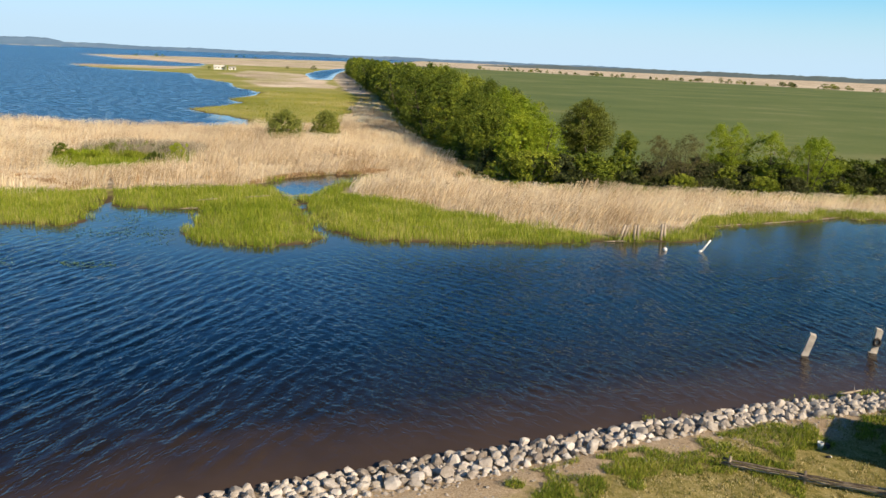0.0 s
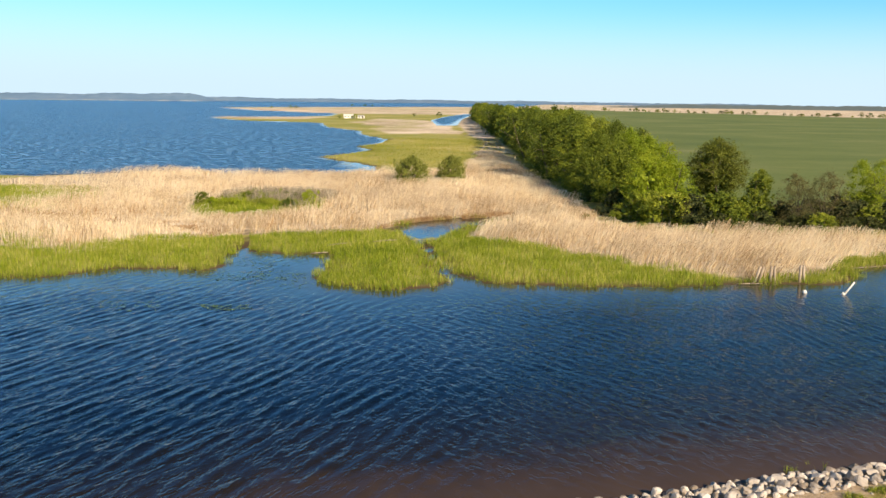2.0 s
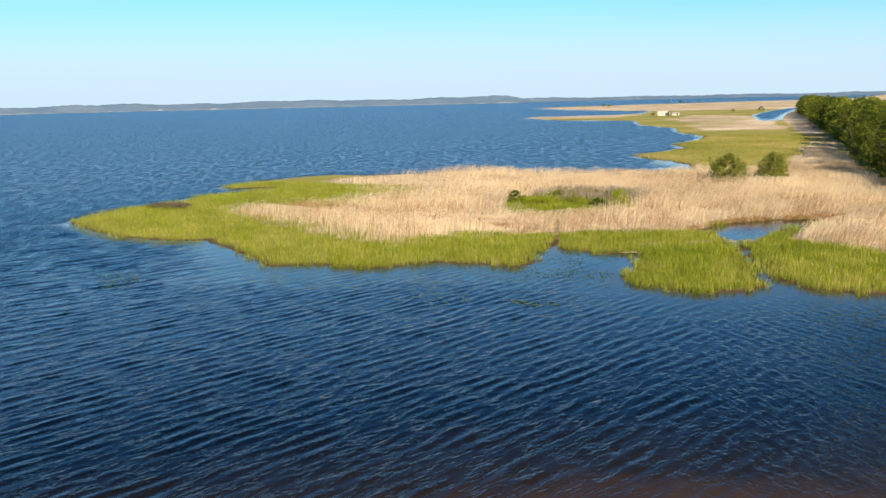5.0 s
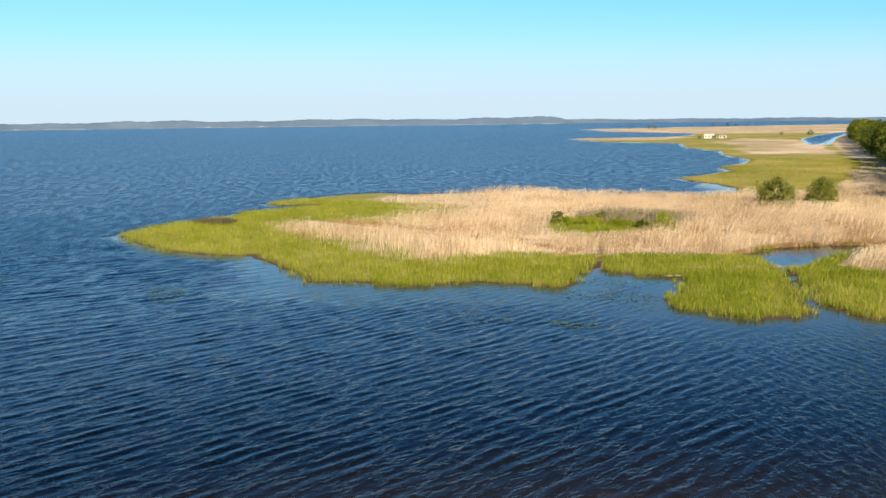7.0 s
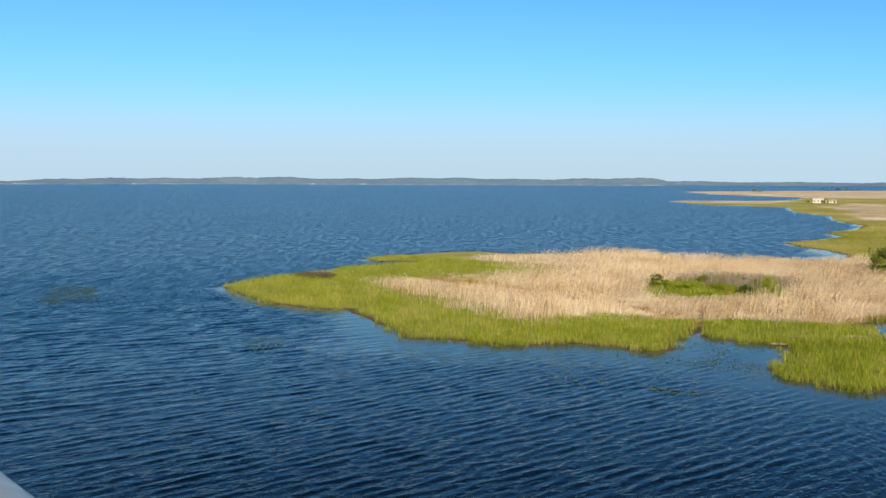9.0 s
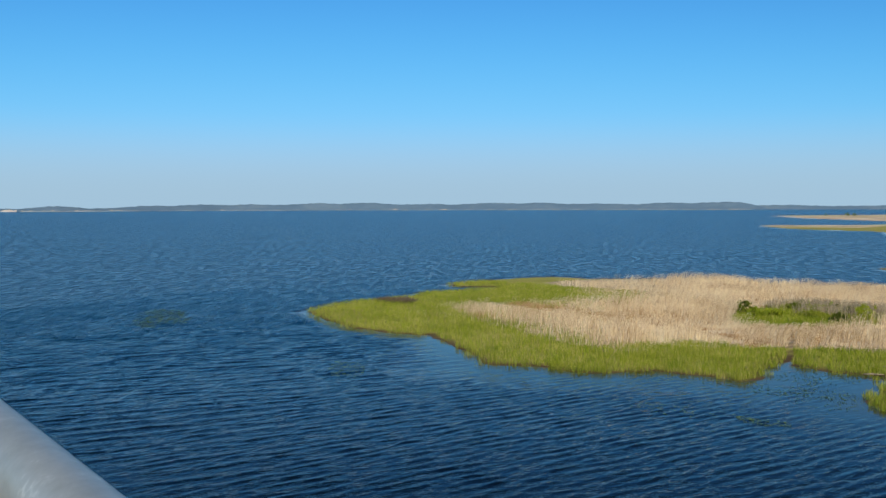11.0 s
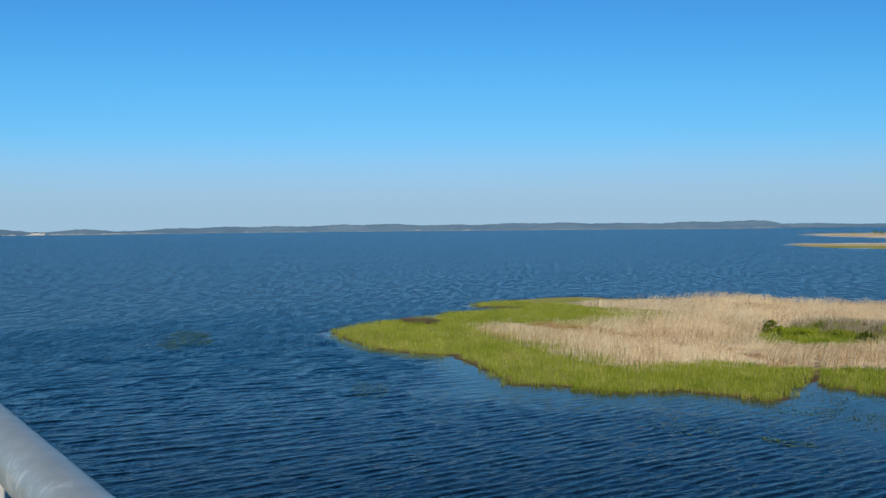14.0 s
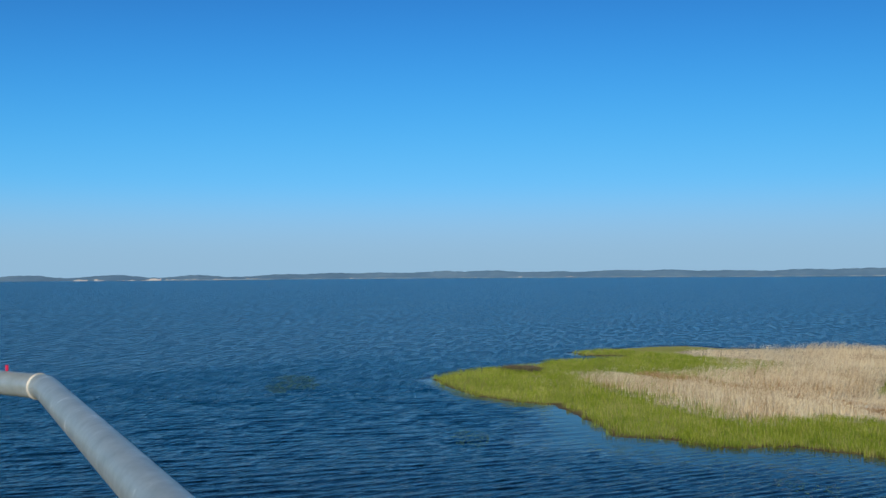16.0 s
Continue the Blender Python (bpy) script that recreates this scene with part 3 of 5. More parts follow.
def box(bm, size, at=(0, 0, 0), bevel=0.0, turn=None):
    m = Matrix.Translation(at) @ (turn or Matrix()) @ Matrix.Diagonal((*size, 1))
    made = bmesh.ops.create_cube(bm, size=1, matrix=m)["verts"]
    if bevel:
        edges = {e for v in made for e in v.link_edges}
        bmesh.ops.bevel(bm, geom=list(edges), offset=bevel, segments=2, affect='EDGES', profile=0.5)


def tube(bm, a, b, r0, r1, sides=10, caps=True):
    """A round bar from a to b."""
    a, b = Vector(a), Vector(b)
    turn = (b - a).to_track_quat("Z", "Y").to_matrix().to_4x4()
    m = Matrix.Translation((a + b) / 2) @ turn
    bmesh.ops.create_cone(bm, cap_ends=caps, segments=sides, radius1=r0, radius2=r1, depth=(b - a).length, matrix=m)


def smooth(bm):
    for f in bm.faces:
        f.smooth = True
    return bm


def roughen(bm, size, by, seed=0):
    for v in bm.verts:
        v.co += noise.noise_vector(v.co / size + Vector((seed, seed * 2, 5))) * by


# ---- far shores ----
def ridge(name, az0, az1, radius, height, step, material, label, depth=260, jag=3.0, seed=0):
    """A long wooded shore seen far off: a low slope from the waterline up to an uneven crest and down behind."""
    az = np.radians(np.arange(az0, az1 + step, step))
    r = np.array([radius(math.degrees(a)) for a in az])
    h = np.array([height(math.degrees(a)) for a in az])
    k = np.arange(len(az))
    crest = h + jag * (value_noise(k * 1.0 + seed, k * 0.0, 2.0) - 0.5) + jag * 1.2 * (value_noise(k * 1.0 + seed, k * 0.0 + 9, 9.0) - 0.5)
    rows = []
    for f, z in ((0.0, np.full(len(az), -0.5)), (0.12, crest * 0.10), (0.35, crest * 0.62), (0.5, crest), (0.75, crest * 0.8), (1.0, np.full(len(az), -0.5))):
        rr = r + depth * f
        rows.append(np.stack([-np.sin(az) * rr, np.cos(az) * rr, z], 1))
    n = len(az)
    verts = np.concatenate(rows)
    i = (np.arange(len(rows) - 1)[:, None] * n + np.arange(n - 1)[None]).ravel()
    me = mesh_of(name, verts, np.stack([i, i + n, i + n + 1, i + 1], 1), True)
    me.materials.append(material)
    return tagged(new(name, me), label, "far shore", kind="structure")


def lake_side_height(a):
    low = 17 + 4 * math.sin(a * 1.3)
    high = 31 + 3.5 * math.sin(a * 0.55 + 1) + 2 * math.sin(a * 1.7)
    t = min(1, max(0, (60 - a) / 6))
    return (low + (high - low) * t * t * (3 - 2 * t)) * min(1, 0.1 + ((a - 20.6) / 1.7) ** 0.6)


# wooded shores, their greens painted over with haze blue
ridge("backdrop", 20.7, 150, lambda a: 3720 if a > 64 else 3720 + 560 * min(1, (64 - a) / 10), lake_side_height, 0.12, M_HAZY_HILL, "low wooded hills along the far lake shore, haze in their colour", seed=3)
ridge("backdrop", -14, 25, lambda a: 4560, lambda a: 20 - 0.25 * max(0, 21 - a) + 1.5 * math.sin(a), 0.12, M_HAZY_HILL, "fainter wooded hills farther along the lake, haze in their colour", depth=200, seed=40)
ridge("backdrop", -60, -3.5, lambda a: 2950 - 250 * min(1, max(0, (-a - 8) / 20)), lambda a: (10 + 3 * min(1, (-a - 3.5) / 12)) * min(1, 0.12 + (-a - 3.5) / 4.5), 0.1, M_HAZY_WOOD, "dark pine wood behind the meadows, tinted with haze", depth=300, jag=2.2, seed=90)
ridge("backdrop", 150, 300, lambda a: 2500, lambda a: 18 + 2 * math.sin(a), 0.5, M_HAZY_WOOD, "wooded horizon behind the tower, tinted with haze", depth=200, jag=5, seed=140)

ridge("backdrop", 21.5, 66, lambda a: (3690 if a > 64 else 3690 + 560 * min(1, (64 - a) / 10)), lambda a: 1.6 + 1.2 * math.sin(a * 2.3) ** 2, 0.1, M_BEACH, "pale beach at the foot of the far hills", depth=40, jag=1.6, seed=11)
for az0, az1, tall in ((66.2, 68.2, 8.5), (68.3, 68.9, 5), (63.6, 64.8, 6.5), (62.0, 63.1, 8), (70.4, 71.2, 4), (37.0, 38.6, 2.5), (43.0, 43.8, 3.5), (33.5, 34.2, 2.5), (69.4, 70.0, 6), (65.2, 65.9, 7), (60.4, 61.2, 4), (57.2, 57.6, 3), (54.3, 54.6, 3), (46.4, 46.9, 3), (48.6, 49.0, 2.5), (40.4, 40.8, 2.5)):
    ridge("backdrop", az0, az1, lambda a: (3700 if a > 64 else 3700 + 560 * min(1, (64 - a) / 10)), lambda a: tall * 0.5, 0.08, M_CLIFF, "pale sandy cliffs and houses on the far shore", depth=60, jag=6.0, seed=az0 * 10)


# ---- trees ----
def leaf_cloud(rng, centres, radii, per_clump, leaf, droop=0.0, core=0):
    """Leaves scattered round clump centres, as one mesh of loose quads; core adds large leaf sprays deep inside the
    crown to block the sun.
    """
    n = len(centres) * per_clump
    c = np.repeat(centres, per_clump, 0)
    r = np.repeat(radii, per_clump)[:, None]
    d = rng.normal(size=(n, 3))
    d /= np.linalg.norm(d, axis=1, keepdims=True)
    p = c + d * r * (0.25 + 0.95 * rng.rand(n, 1)) * np.array([1, 1, 0.85])
    p[:, 2] -= droop * rng.rand(n)
    if core:
        pick = centres[rng.randint(0, len(centres), core)]
        inner = np.stack([pick[:, 0] * 0.62, pick[:, 1] * 0.62, pick[:, 2] * 0.88], 1) + rng.normal(0, 0.15, (core, 3))
        p = np.concatenate([p, inner])
        n += core
    u = rng.normal(size=(n, 3)) * np.array([1, 1, 0.7])
    u /= np.linalg.norm(u, axis=1, keepdims=True)
    w = np.cross(u, rng.normal(size=(n, 3)))
    w /= np.linalg.norm(w, axis=1, keepdims=True)
    s = (leaf * (0.5 + 0.9 * rng.rand(n)))[:, None]
    if core:
        s[-core:] *= 3.6
    verts = np.stack([p - u * s, p + w * s * 0.5, p + u * s, p - w * s * 0.5], 1).reshape(-1, 3)
    verts[:, 2] = np.maximum(verts[:, 2], 0.05)
    return mesh_of("crown", verts, np.arange(len(verts)).reshape(-1, 4), False)


def make_tree(name, tall, wide, seed, clumps, per_clump, leaf, leaf_material, bare=0.15, stems=1, label="", category="tree", shape=1.0, group="", thin=1.0, droop=0.0, core=0):
    """A trunk that forks into limbs, with leaf clumps at and between the limb ends."""
    rng = np.random.RandomState(seed)
    ob = thing(name, Matrix(), label, category, group)
    bm = bmesh.new()
    ends = []
    for s in range(stems):
        lean = rng.normal(0, 0.06 if stems == 1 else 0.22, 2)
        foot = np.array([rng.normal(0, 0.05 + 0.12 * wide * (stems > 1)), rng.normal(0, 0.05 + 0.12 * wide * (stems > 1)), -0.2])
        top = foot + np.array([lean[0] * tall, lean[1] * tall, tall * (0.78 + 0.1 * rng.rand())])
        base = (0.018 * tall + 0.03) / math.sqrt(stems)
        mid = (foot + top) / 2 + np.r_[rng.normal(0, 0.02 * tall, 2), 0]
        tube(bm, foot, mid, base, base * 0.65, 7, False)
        tube(bm, mid, top, base * 0.65, base * 0.15, 7, False)
        for k in range(int(9 / math.sqrt(stems)) + 3):
            f = bare + (1 - bare) * rng.rand()
            at = foot * (1 - 2 * f) + mid * 2 * f if f < 0.5 else mid * (2 - 2 * f) + top * (2 * f - 1)
            ang = rng.rand() * 6.283
            reach = wide * 0.5 * (0.5 + 0.45 * rng.rand()) * math.sin(math.pi * min(0.97, 0.18 + 0.8 * f)) ** 0.6
            end = at + np.array([math.cos(ang) * reach, math.sin(ang) * reach, reach * (0.25 + 0.5 * rng.rand())])
            tube(bm, at, end, base * 0.35 * (1.2 - f), base * 0.08, 5, False)
            ends.append(end)
            for _ in range(2):
                twig = at + (end - at) * (0.4 + 0.4 * rng.rand()) + rng.normal(0, reach * 0.25, 3)
                tube(bm, at + (end - at) * 0.4, twig, base * 0.14, base * 0.05, 4, False)
                ends.append(twig)
    part("trunk", smooth(bm), M_BARK, ob)
    n = clumps
    centres = []
    while len(centres) < n:
        z = bare * 0.6 + (1 - bare * 0.6) * rng.rand()
        profile = math.sin(math.pi * min(1, max(0, (z * 0.92 + 0.10))) ** shape) ** 0.55
        a = rng.rand() * 6.283
        rr = wide * 0.5 * profile * (0.35 + 0.62 * math.sqrt(rng.rand())) * (0.82 + 0.36 * value_noise(np.array([a * 2.0 + seed]), np.array([z * 5.0]), 1.0)[0])
        centres.append((math.cos(a) * rr, math.sin(a) * rr, z * tall * 0.97))
    centres = np.array(centres)
    k = min(len(ends), n // 3)
    centres[:k] = np.array(ends)[:k]
    radii = wide * (0.035 + 0.105 * rng.rand(n) ** 1.5) * thin
    crown = leaf_cloud(rng, centres, radii, per_clump, leaf, droop, core)
    part("crown", crown, leaf_material, ob)
    return ob


ROW = "trees in the row beside the reeds"
WILLOW = "dense leafy willow in fresh green, standing in the tree row"
light_kinds = [make_tree("willow_tree", 14, 12, 15 + i, 330, 46, 0.15, M_LEAF_BRIGHT, 0.03, 2, "leafy willow in bright yellow-green spring leaf", "tree", 0.9, ROW, core=1100) for i in range(2)]
willow_kinds = [make_tree("willow_tree", 14, 12, 11 + i, 330, 46, 0.15, M_LEAF, 0.03, 2, WILLOW, "tree", 0.9, ROW, core=1100) for i in range(4)]
far_kinds = [make_tree("willow_tree", 14, 12, 31 + i, 140, 22, 0.33, M_LEAF, 0.03, 2, WILLOW, "tree", 0.9, ROW, core=220) for i in range(3)]
row_rng = random.Random(21)


def plant(kind_list, n, x, y, tall, base_height, wide=1.0, label=""):
    ob = kind_list[n % len(kind_list)]
    s = tall / base_height
    m = pose(x, y, height_at(x, y) - 0.05, 0, 0, row_rng.uniform(0, 360)) @ Matrix.Diagonal((s * wide, s * wide, s, 1))
    used = plant.used
    if ob.name not in used:
        used.add(ob.name)
        ob.matrix_world = m
        c = ob
    else:
        c = copy_thing(ob, m)
        c.scale = (s * wide, s * wide, s)
    return tagged(c, label)


plant.used = set()
NEAR_ROW = [(16.5, 149, 11.0), (20.5, 152, 10), (12.5, 163, 12.5), (18.5, 166, 12.5), (10, 178, 13), (16.5, 182, 13.5), (7, 193, 14), (15, 198, 14.5),
            (21, 203, 12.5), (4, 210, 15), (13, 216, 15), (1, 228, 15.5), (11, 234, 15), (-1, 248, 16), (9, 252, 16), (-3, 267, 16), (7, 273, 16.5), (-5, 288, 16.5), (6, 295, 16.5)]
for n, (x, y, tall) in enumerate(NEAR_ROW):
    plant(light_kinds if n in (0, 1, 3, 5) else willow_kinds, n, x, y, tall, 14, 0.92 + 0.2 * row_rng.random())
y = 310.0
n = 0
while y < 930:
    edge = float(np.interp(y, TREE_LINE[:, 1], TREE_LINE[:, 0]))
    for off in (5.5, 14.5):
        plant(far_kinds, n, edge + off + row_rng.uniform(-1.5, 1.5), y + row_rng.uniform(-3, 3), row_rng.uniform(13.5, 16.8), 14, 1.0)
        n += 1
    y += 10 + y * 0.014

SHRUB = "low bushy willow shrub at the foot of the trees"
shrub_kinds = [make_tree("willow_shrub", 4, 5, 51 + i, 90, 45, 0.135, M_LEAF, 0.0, 4, SHRUB, "shrub", 0.8, "shrubs along the reeds", core=160) for i in range(2)]
SHRUBS = [(14, 143, 4.5), (18, 138, 5.5), (22, 136, 5), (26, 138, 5.5), (30, 139, 4.5), (12, 151, 4), (9, 168, 4), (6, 184, 4), (46, 142, 4), (50, 143, 3.6), (56, 143, 4), (67, 145, 4.2),
          (71, 148, 4.5), (75, 150, 5), (80, 151, 5), (85, 153, 5.2), (91, 154, 5), (97, 156, 5), (29, 150, 4), (11, 141, 1.7), (8.6, 147, 1.6), (6.5, 141, 1.2)] + [(44 + 4.2 * k, 152 + 0.25 * k + (k % 3), 3.2 + (k * 7 % 5) * 0.3) for k in range(14)]
hedge_kinds = [make_tree("hedge_shrub", 4, 5, 61 + i, 80, 40, 0.145, M_LEAF_DARK, 0.0, 4, "dark dense hedge shrub behind the reeds", "shrub", 0.8, "shrubs along the reeds", core=160) for i in range(2)]
for n, (x, y, tall) in enumerate(SHRUBS):
    plant(hedge_kinds if n % 3 == 2 or n >= 22 else shrub_kinds, n, x, y, tall, 4, 1.1)
for n in range(16):
    plant(hedge_kinds, n, 37 + 2.7 * n + row_rng.uniform(-1, 1), 144.5 + 0.18 * n + row_rng.uniform(-1, 1), row_rng.uniform(2.6, 4.0), 4, 1.15)

for n in range(26):
    plant(shrub_kinds if n % 4 == 1 else hedge_kinds, n, 26 + 3.1 * n + row_rng.uniform(-1.2, 1.2), float(np.interp(26 + 3.1 * n, [20, 40, 68, 110], [135, 136, 136.5, 140])) + row_rng.uniform(-1, 1), row_rng.uniform(1.8, 3.2), 4, 1.2)

lone = make_tree("round_tree", 11.2, 12.4, 71, 460, 70, 0.14, M_LEAF_DEEP, 0.05, 3, "lone round tree with olive-green young leaves at the meadow edge", "tree", 1.1, core=2200)
lone.matrix_world = pose(34.6, 187, height_at(34.6, 187))
dark = make_tree("alder_tree", 8.7, 5.2, 72, 200, 60, 0.11, M_LEAF, 0.03, 2, "narrow dark green alder behind the reeds", "tree", 0.85, core=500)
dark.matrix_world = pose(33, 142, height_at(33, 142))
for i, (x, y, tall, w) in enumerate(((37.5, 140, 8.2, 6.5), (42.5, 140, 8.6, 7))):
    o = make_tree("budding_tree", tall, w, 74 + i, 220, 50, 0.075, M_LEAF_OLIVE, 0.03, 4, "sparse grey-brown tree just coming into leaf", "tree", 0.85, "young trees behind the reeds", 1.2)
    o.matrix_world = pose(x, y, height_at(x, y))
for i, (x, y, tall, w, kind_) in enumerate(((50.5, 150, 9.6, 6.2, M_LEAF_BRIGHT), (54.5, 152, 9.8, 6.4, M_LEAF_BRIGHT), (58.8, 147, 9.0, 6.4, M_LEAF_BRIGHT), (62.5, 141, 8.8, 6.2, M_LEAF_BRIGHT), (66.0, 145, 8.4, 6, M_LEAF_BRIGHT))):
    o = make_tree("birch_tree", tall, w, 80 + i, 190, 75, 0.09, kind_, 0.22 if i < 3 else 0.06, 2, "slender birch in bright new leaf behind the reeds", "tree", 0.8, "young trees behind the reeds", 1.25)
    o.matrix_world = pose(x, y, height_at(x, y))
for i, (x, y, tall, w) in enumerate(((-29, 193, 6.3, 8.2), (-20.8, 196, 6.5, 6.4))):
    o = make_tree("willow_bush", tall, w, 90 + i, 300, 60, 0.11, M_LEAF_MID, 0.0, 2, "round green willow bush standing in dry reeds", "bush", 0.85, "willow bushes in the reeds", core=500)
    o.matrix_world = pose(x, y, height_at(x, y))
for i, (x, y, tall, w) in enumerate(((-58.3, 146, 2.6, 3.4), (-55.6, 143.5, 1.9, 3.2), (-53, 146, 1.5, 4.0), (-39.8, 147, 3.2, 3.4), (-43, 145.5, 1.6, 3.5), (-47.5, 149, 1.2, 5), (-50, 155, 1.3, 6), (-45, 156, 1.3, 5), (-54, 157, 1.4, 5))):
    o = make_tree("scrub_bush", tall, w, 100 + i, 90, 60, 0.09, M_LEAF_BRIGHT if i in (1, 2, 3, 6) else M_LEAF, 0.0, 3, "low green scrub bush in the reed clearing", "bush", 0.8, "scrub in the reed clearing")
    o.matrix_world = pose(x, y, height_at(x, y))

HEDGE = "small dark tree far out at the meadow edge"
small_kinds = [make_tree("meadow_tree", 7, 8, 120 + i, 44, 18, 0.48, M_LEAF, 0.0, 1, HEDGE, "tree", 0.9, "trees on the far meadow edge") for i in range(2)]
for n in range(90):
    x = 120 + 620 * (n / 89) ** 0.9 + row_rng.uniform(-9, 9)
    y = float(np.interp(x, *MEADOW_END)) + row_rng.uniform(-30, 60)
    plant(small_kinds, n, x, y, row_rng.choice((2.5, 3.5, 4.5, 5.5, 7.0)), 7, row_rng.uniform(0.9, 1.9))
for x, y, tall in ((-120, 1000, 5), (-150, 1010, 3), (-514, 1643, 4), (-480, 1651, 6), (-470, 1655, 5), (-510, 2330, 6), (-480, 2350, 7), (-460, 2350, 6), (-430, 2340, 5), (-182, 842, 4), (-196, 838, 2.5)):
    plant(small_kinds, 1, x, y, tall, 7, 1.3)


# ---- reeds, sedge and grass ----
def scatter(rng, poly, per_metre, warp=(6.0, 1.5), limit=None):
    lo, hi = poly.min(0), poly.max(0)
    if limit:
        lo, hi = np.maximum(lo, limit[0]), np.minimum(hi, limit[1])
    n = int((hi[0] - lo[0]) * (hi[1] - lo[1]) * per_metre)
    x, y = lo[0] + (hi[0] - lo[0]) * rng.rand(n), lo[1] + (hi[1] - lo[1]) * rng.rand(n)
    wx, wy = warped(x, y, *warp)
    keep = inside(poly, wx, wy)
    return x[keep], y[keep]


def stalks(name, rng, x, y, low, high, width, lean, material, label, plume=0.0, clump=4.0, drift=(0.0, 0.0), scale=1.0):
    """Loose blades in one mesh: each a tall thin leaf, with a feathery head where plume is given."""
    n = len(x)
    z = ground_height(x, y)[0] - 0.05
    h = (low + (high - low) * (0.3 * value_noise(x, y, clump) + 0.25 * value_noise(x, y, clump * 4) + 0.45 * rng.rand(n))) * scale
    a = rng.rand(n) * math.pi
    ux, uy = np.cos(a) * width / 2, np.sin(a) * width / 2
    b = rng.rand(n) * 2 * math.pi
    tilt = lean * np.abs(rng.normal(0, 1, n)) + lean * 1.2 * value_noise(x + 90, y, clump * 2)
    tx = x + np.cos(b) * tilt * h * 0.6 + drift[0] * h * value_noise(x, y + 40, 9.0)
    ty = y + np.sin(b) * tilt * h * 0.6 + drift[1] * h * value_noise(x, y + 40, 9.0)
    tz = z + h * np.cos(np.minimum(tilt, 1.2) * 0.8)
    mx, my, mz = x * 0.45 + tx * 0.55 - (tx - x) * 0.12, y * 0.45 + ty * 0.55 - (ty - y) * 0.12, z + (tz - z) * 0.6
    v = [np.stack([x - ux, y - uy, z], 1), np.stack([x + ux, y + uy, z], 1), np.stack([mx + ux, my + uy, mz], 1), np.stack([mx - ux, my - uy, mz], 1),
         np.stack([tx + ux * 0.3, ty + uy * 0.3, tz], 1), np.stack([tx - ux * 0.3, ty - uy * 0.3, tz], 1)]
    k = np.arange(n) * 6
    verts = np.stack(v, 1).reshape(-1, 3)
    faces = np.concatenate([np.stack([k, k + 1, k + 2, k + 3], 1), np.stack([k + 3, k + 2, k + 4, k + 5], 1)])
    if plume:
        p = np.stack([tx, ty, tz], 1)
        axis = np.stack([(tx - mx), (ty - my), (tz - mz)], 1)
        axis /= np.linalg.norm(axis, axis=1, keepdims=True)
        side = np.stack([np.cos(a + 1), np.sin(a + 1), np.zeros(n)], 1) * plume * 0.22
        q = np.stack([p - axis * plume * 0.6, p + side, p + axis * plume * 0.5, p - side], 1).reshape(-1, 3)
        faces = np.concatenate([faces, len(verts) + np.arange(len(q)).reshape(-1, 4)])
        verts = np.concatenate([verts, q])
    me = mesh_of(name, verts, faces, False)
    me.materials.append(material)
    return tagged(new(name, me), label, name.replace("_", " "), kind="stuff")


reed_rng = np.random.RandomState(5)
x, y = scatter(reed_rng, REEDS, 10.5)
tip_x, tip_y = reed_rng.uniform(-126, -44, 45000), reed_rng.uniform(93, 172, 45000)
beyond = ~inside(REEDS, *warped(tip_x, tip_y, 6.0, 1.5))
x, y = np.r_[x, tip_x[beyond]], np.r_[y, tip_y[beyond]]


def reed_cover(x, y):
    """Share of reed against sedge: a ragged edge, thinning out over the spit's tip."""
    jx, jy = warped(x, y, 3.0, 1.6)
    edge = signed(REEDS, jx, jy)
    loose = np.clip((-42 - x) / 46, 0, 1)
    streak = 0.6 * value_noise(x * 0.28, y * 1.1, 3.0) + 0.4 * value_noise(x * 0.6, y * 1.6, 1.6)
    return np.clip((edge + 1.0 + 24 * loose * (streak - 0.44)) / (2.0 + 17 * loose), 0, 1), edge


cover, edge = reed_cover(x, y)
trodden = np.clip((0.7 * value_noise(x * 0.25, y * 1.2 + 12, 4.0) + 0.3 * value_noise(x * 0.6, y * 2.0, 2.0) - 0.54) * 9, 0, 1)
keep = ~in_clearing(x, y) & ~on_path(x, y) & (land_distance(x, y) > 0.3) & (reed_rng.rand(len(x)) < cover * (0.35 + 1.1 * value_noise(x + 5, y + 71, 2.1))) & (y < 310)
x, y, edge, trodden = x[keep], y[keep], edge[keep], trodden[keep]
TRACK = [(-100, 138), (-82.6, 132.9), (-69.2, 129.4), (-62.6, 126.6), (-51, 125.4), (-47.8, 119.5)]
track_y = np.interp(x, [p[0] for p in TRACK], [p[1] for p in TRACK])
track = (0.25 + 1.1 * value_noise(x + 17, y * 0.5, 7.0)).clip(0, 0.9) * np.exp(-((y - track_y + 3.5) / (4.6 + 3 * value_noise(x, y, 5.0))) ** 2) * (x > -104) * (x < -44)
tall = (1 - 0.25 * np.clip((x - 30) / 20, 0, 1)) * (1 - 0.42 * np.exp(-((x + 49) / 13) ** 2 - ((y - 131) / 7) ** 2)) * (1 - track) * (0.46 + 0.50 * np.clip((edge + 2) / 8, 0, 1)) * (1 - 0.72 * trodden) * (0.58 + 0.62 * value_noise(x * 0.6, y, 8.0) + 0.42 * (value_noise(x, y, 1.7) - 0.4))
stalks("dry_reeds", reed_rng, x, y, 1.5, 2.6, 0.044, 0.2, M_REED, "tall dry straw-coloured reeds with feathery heads", 0.20, 2.4, (0.55, -0.15), tall)

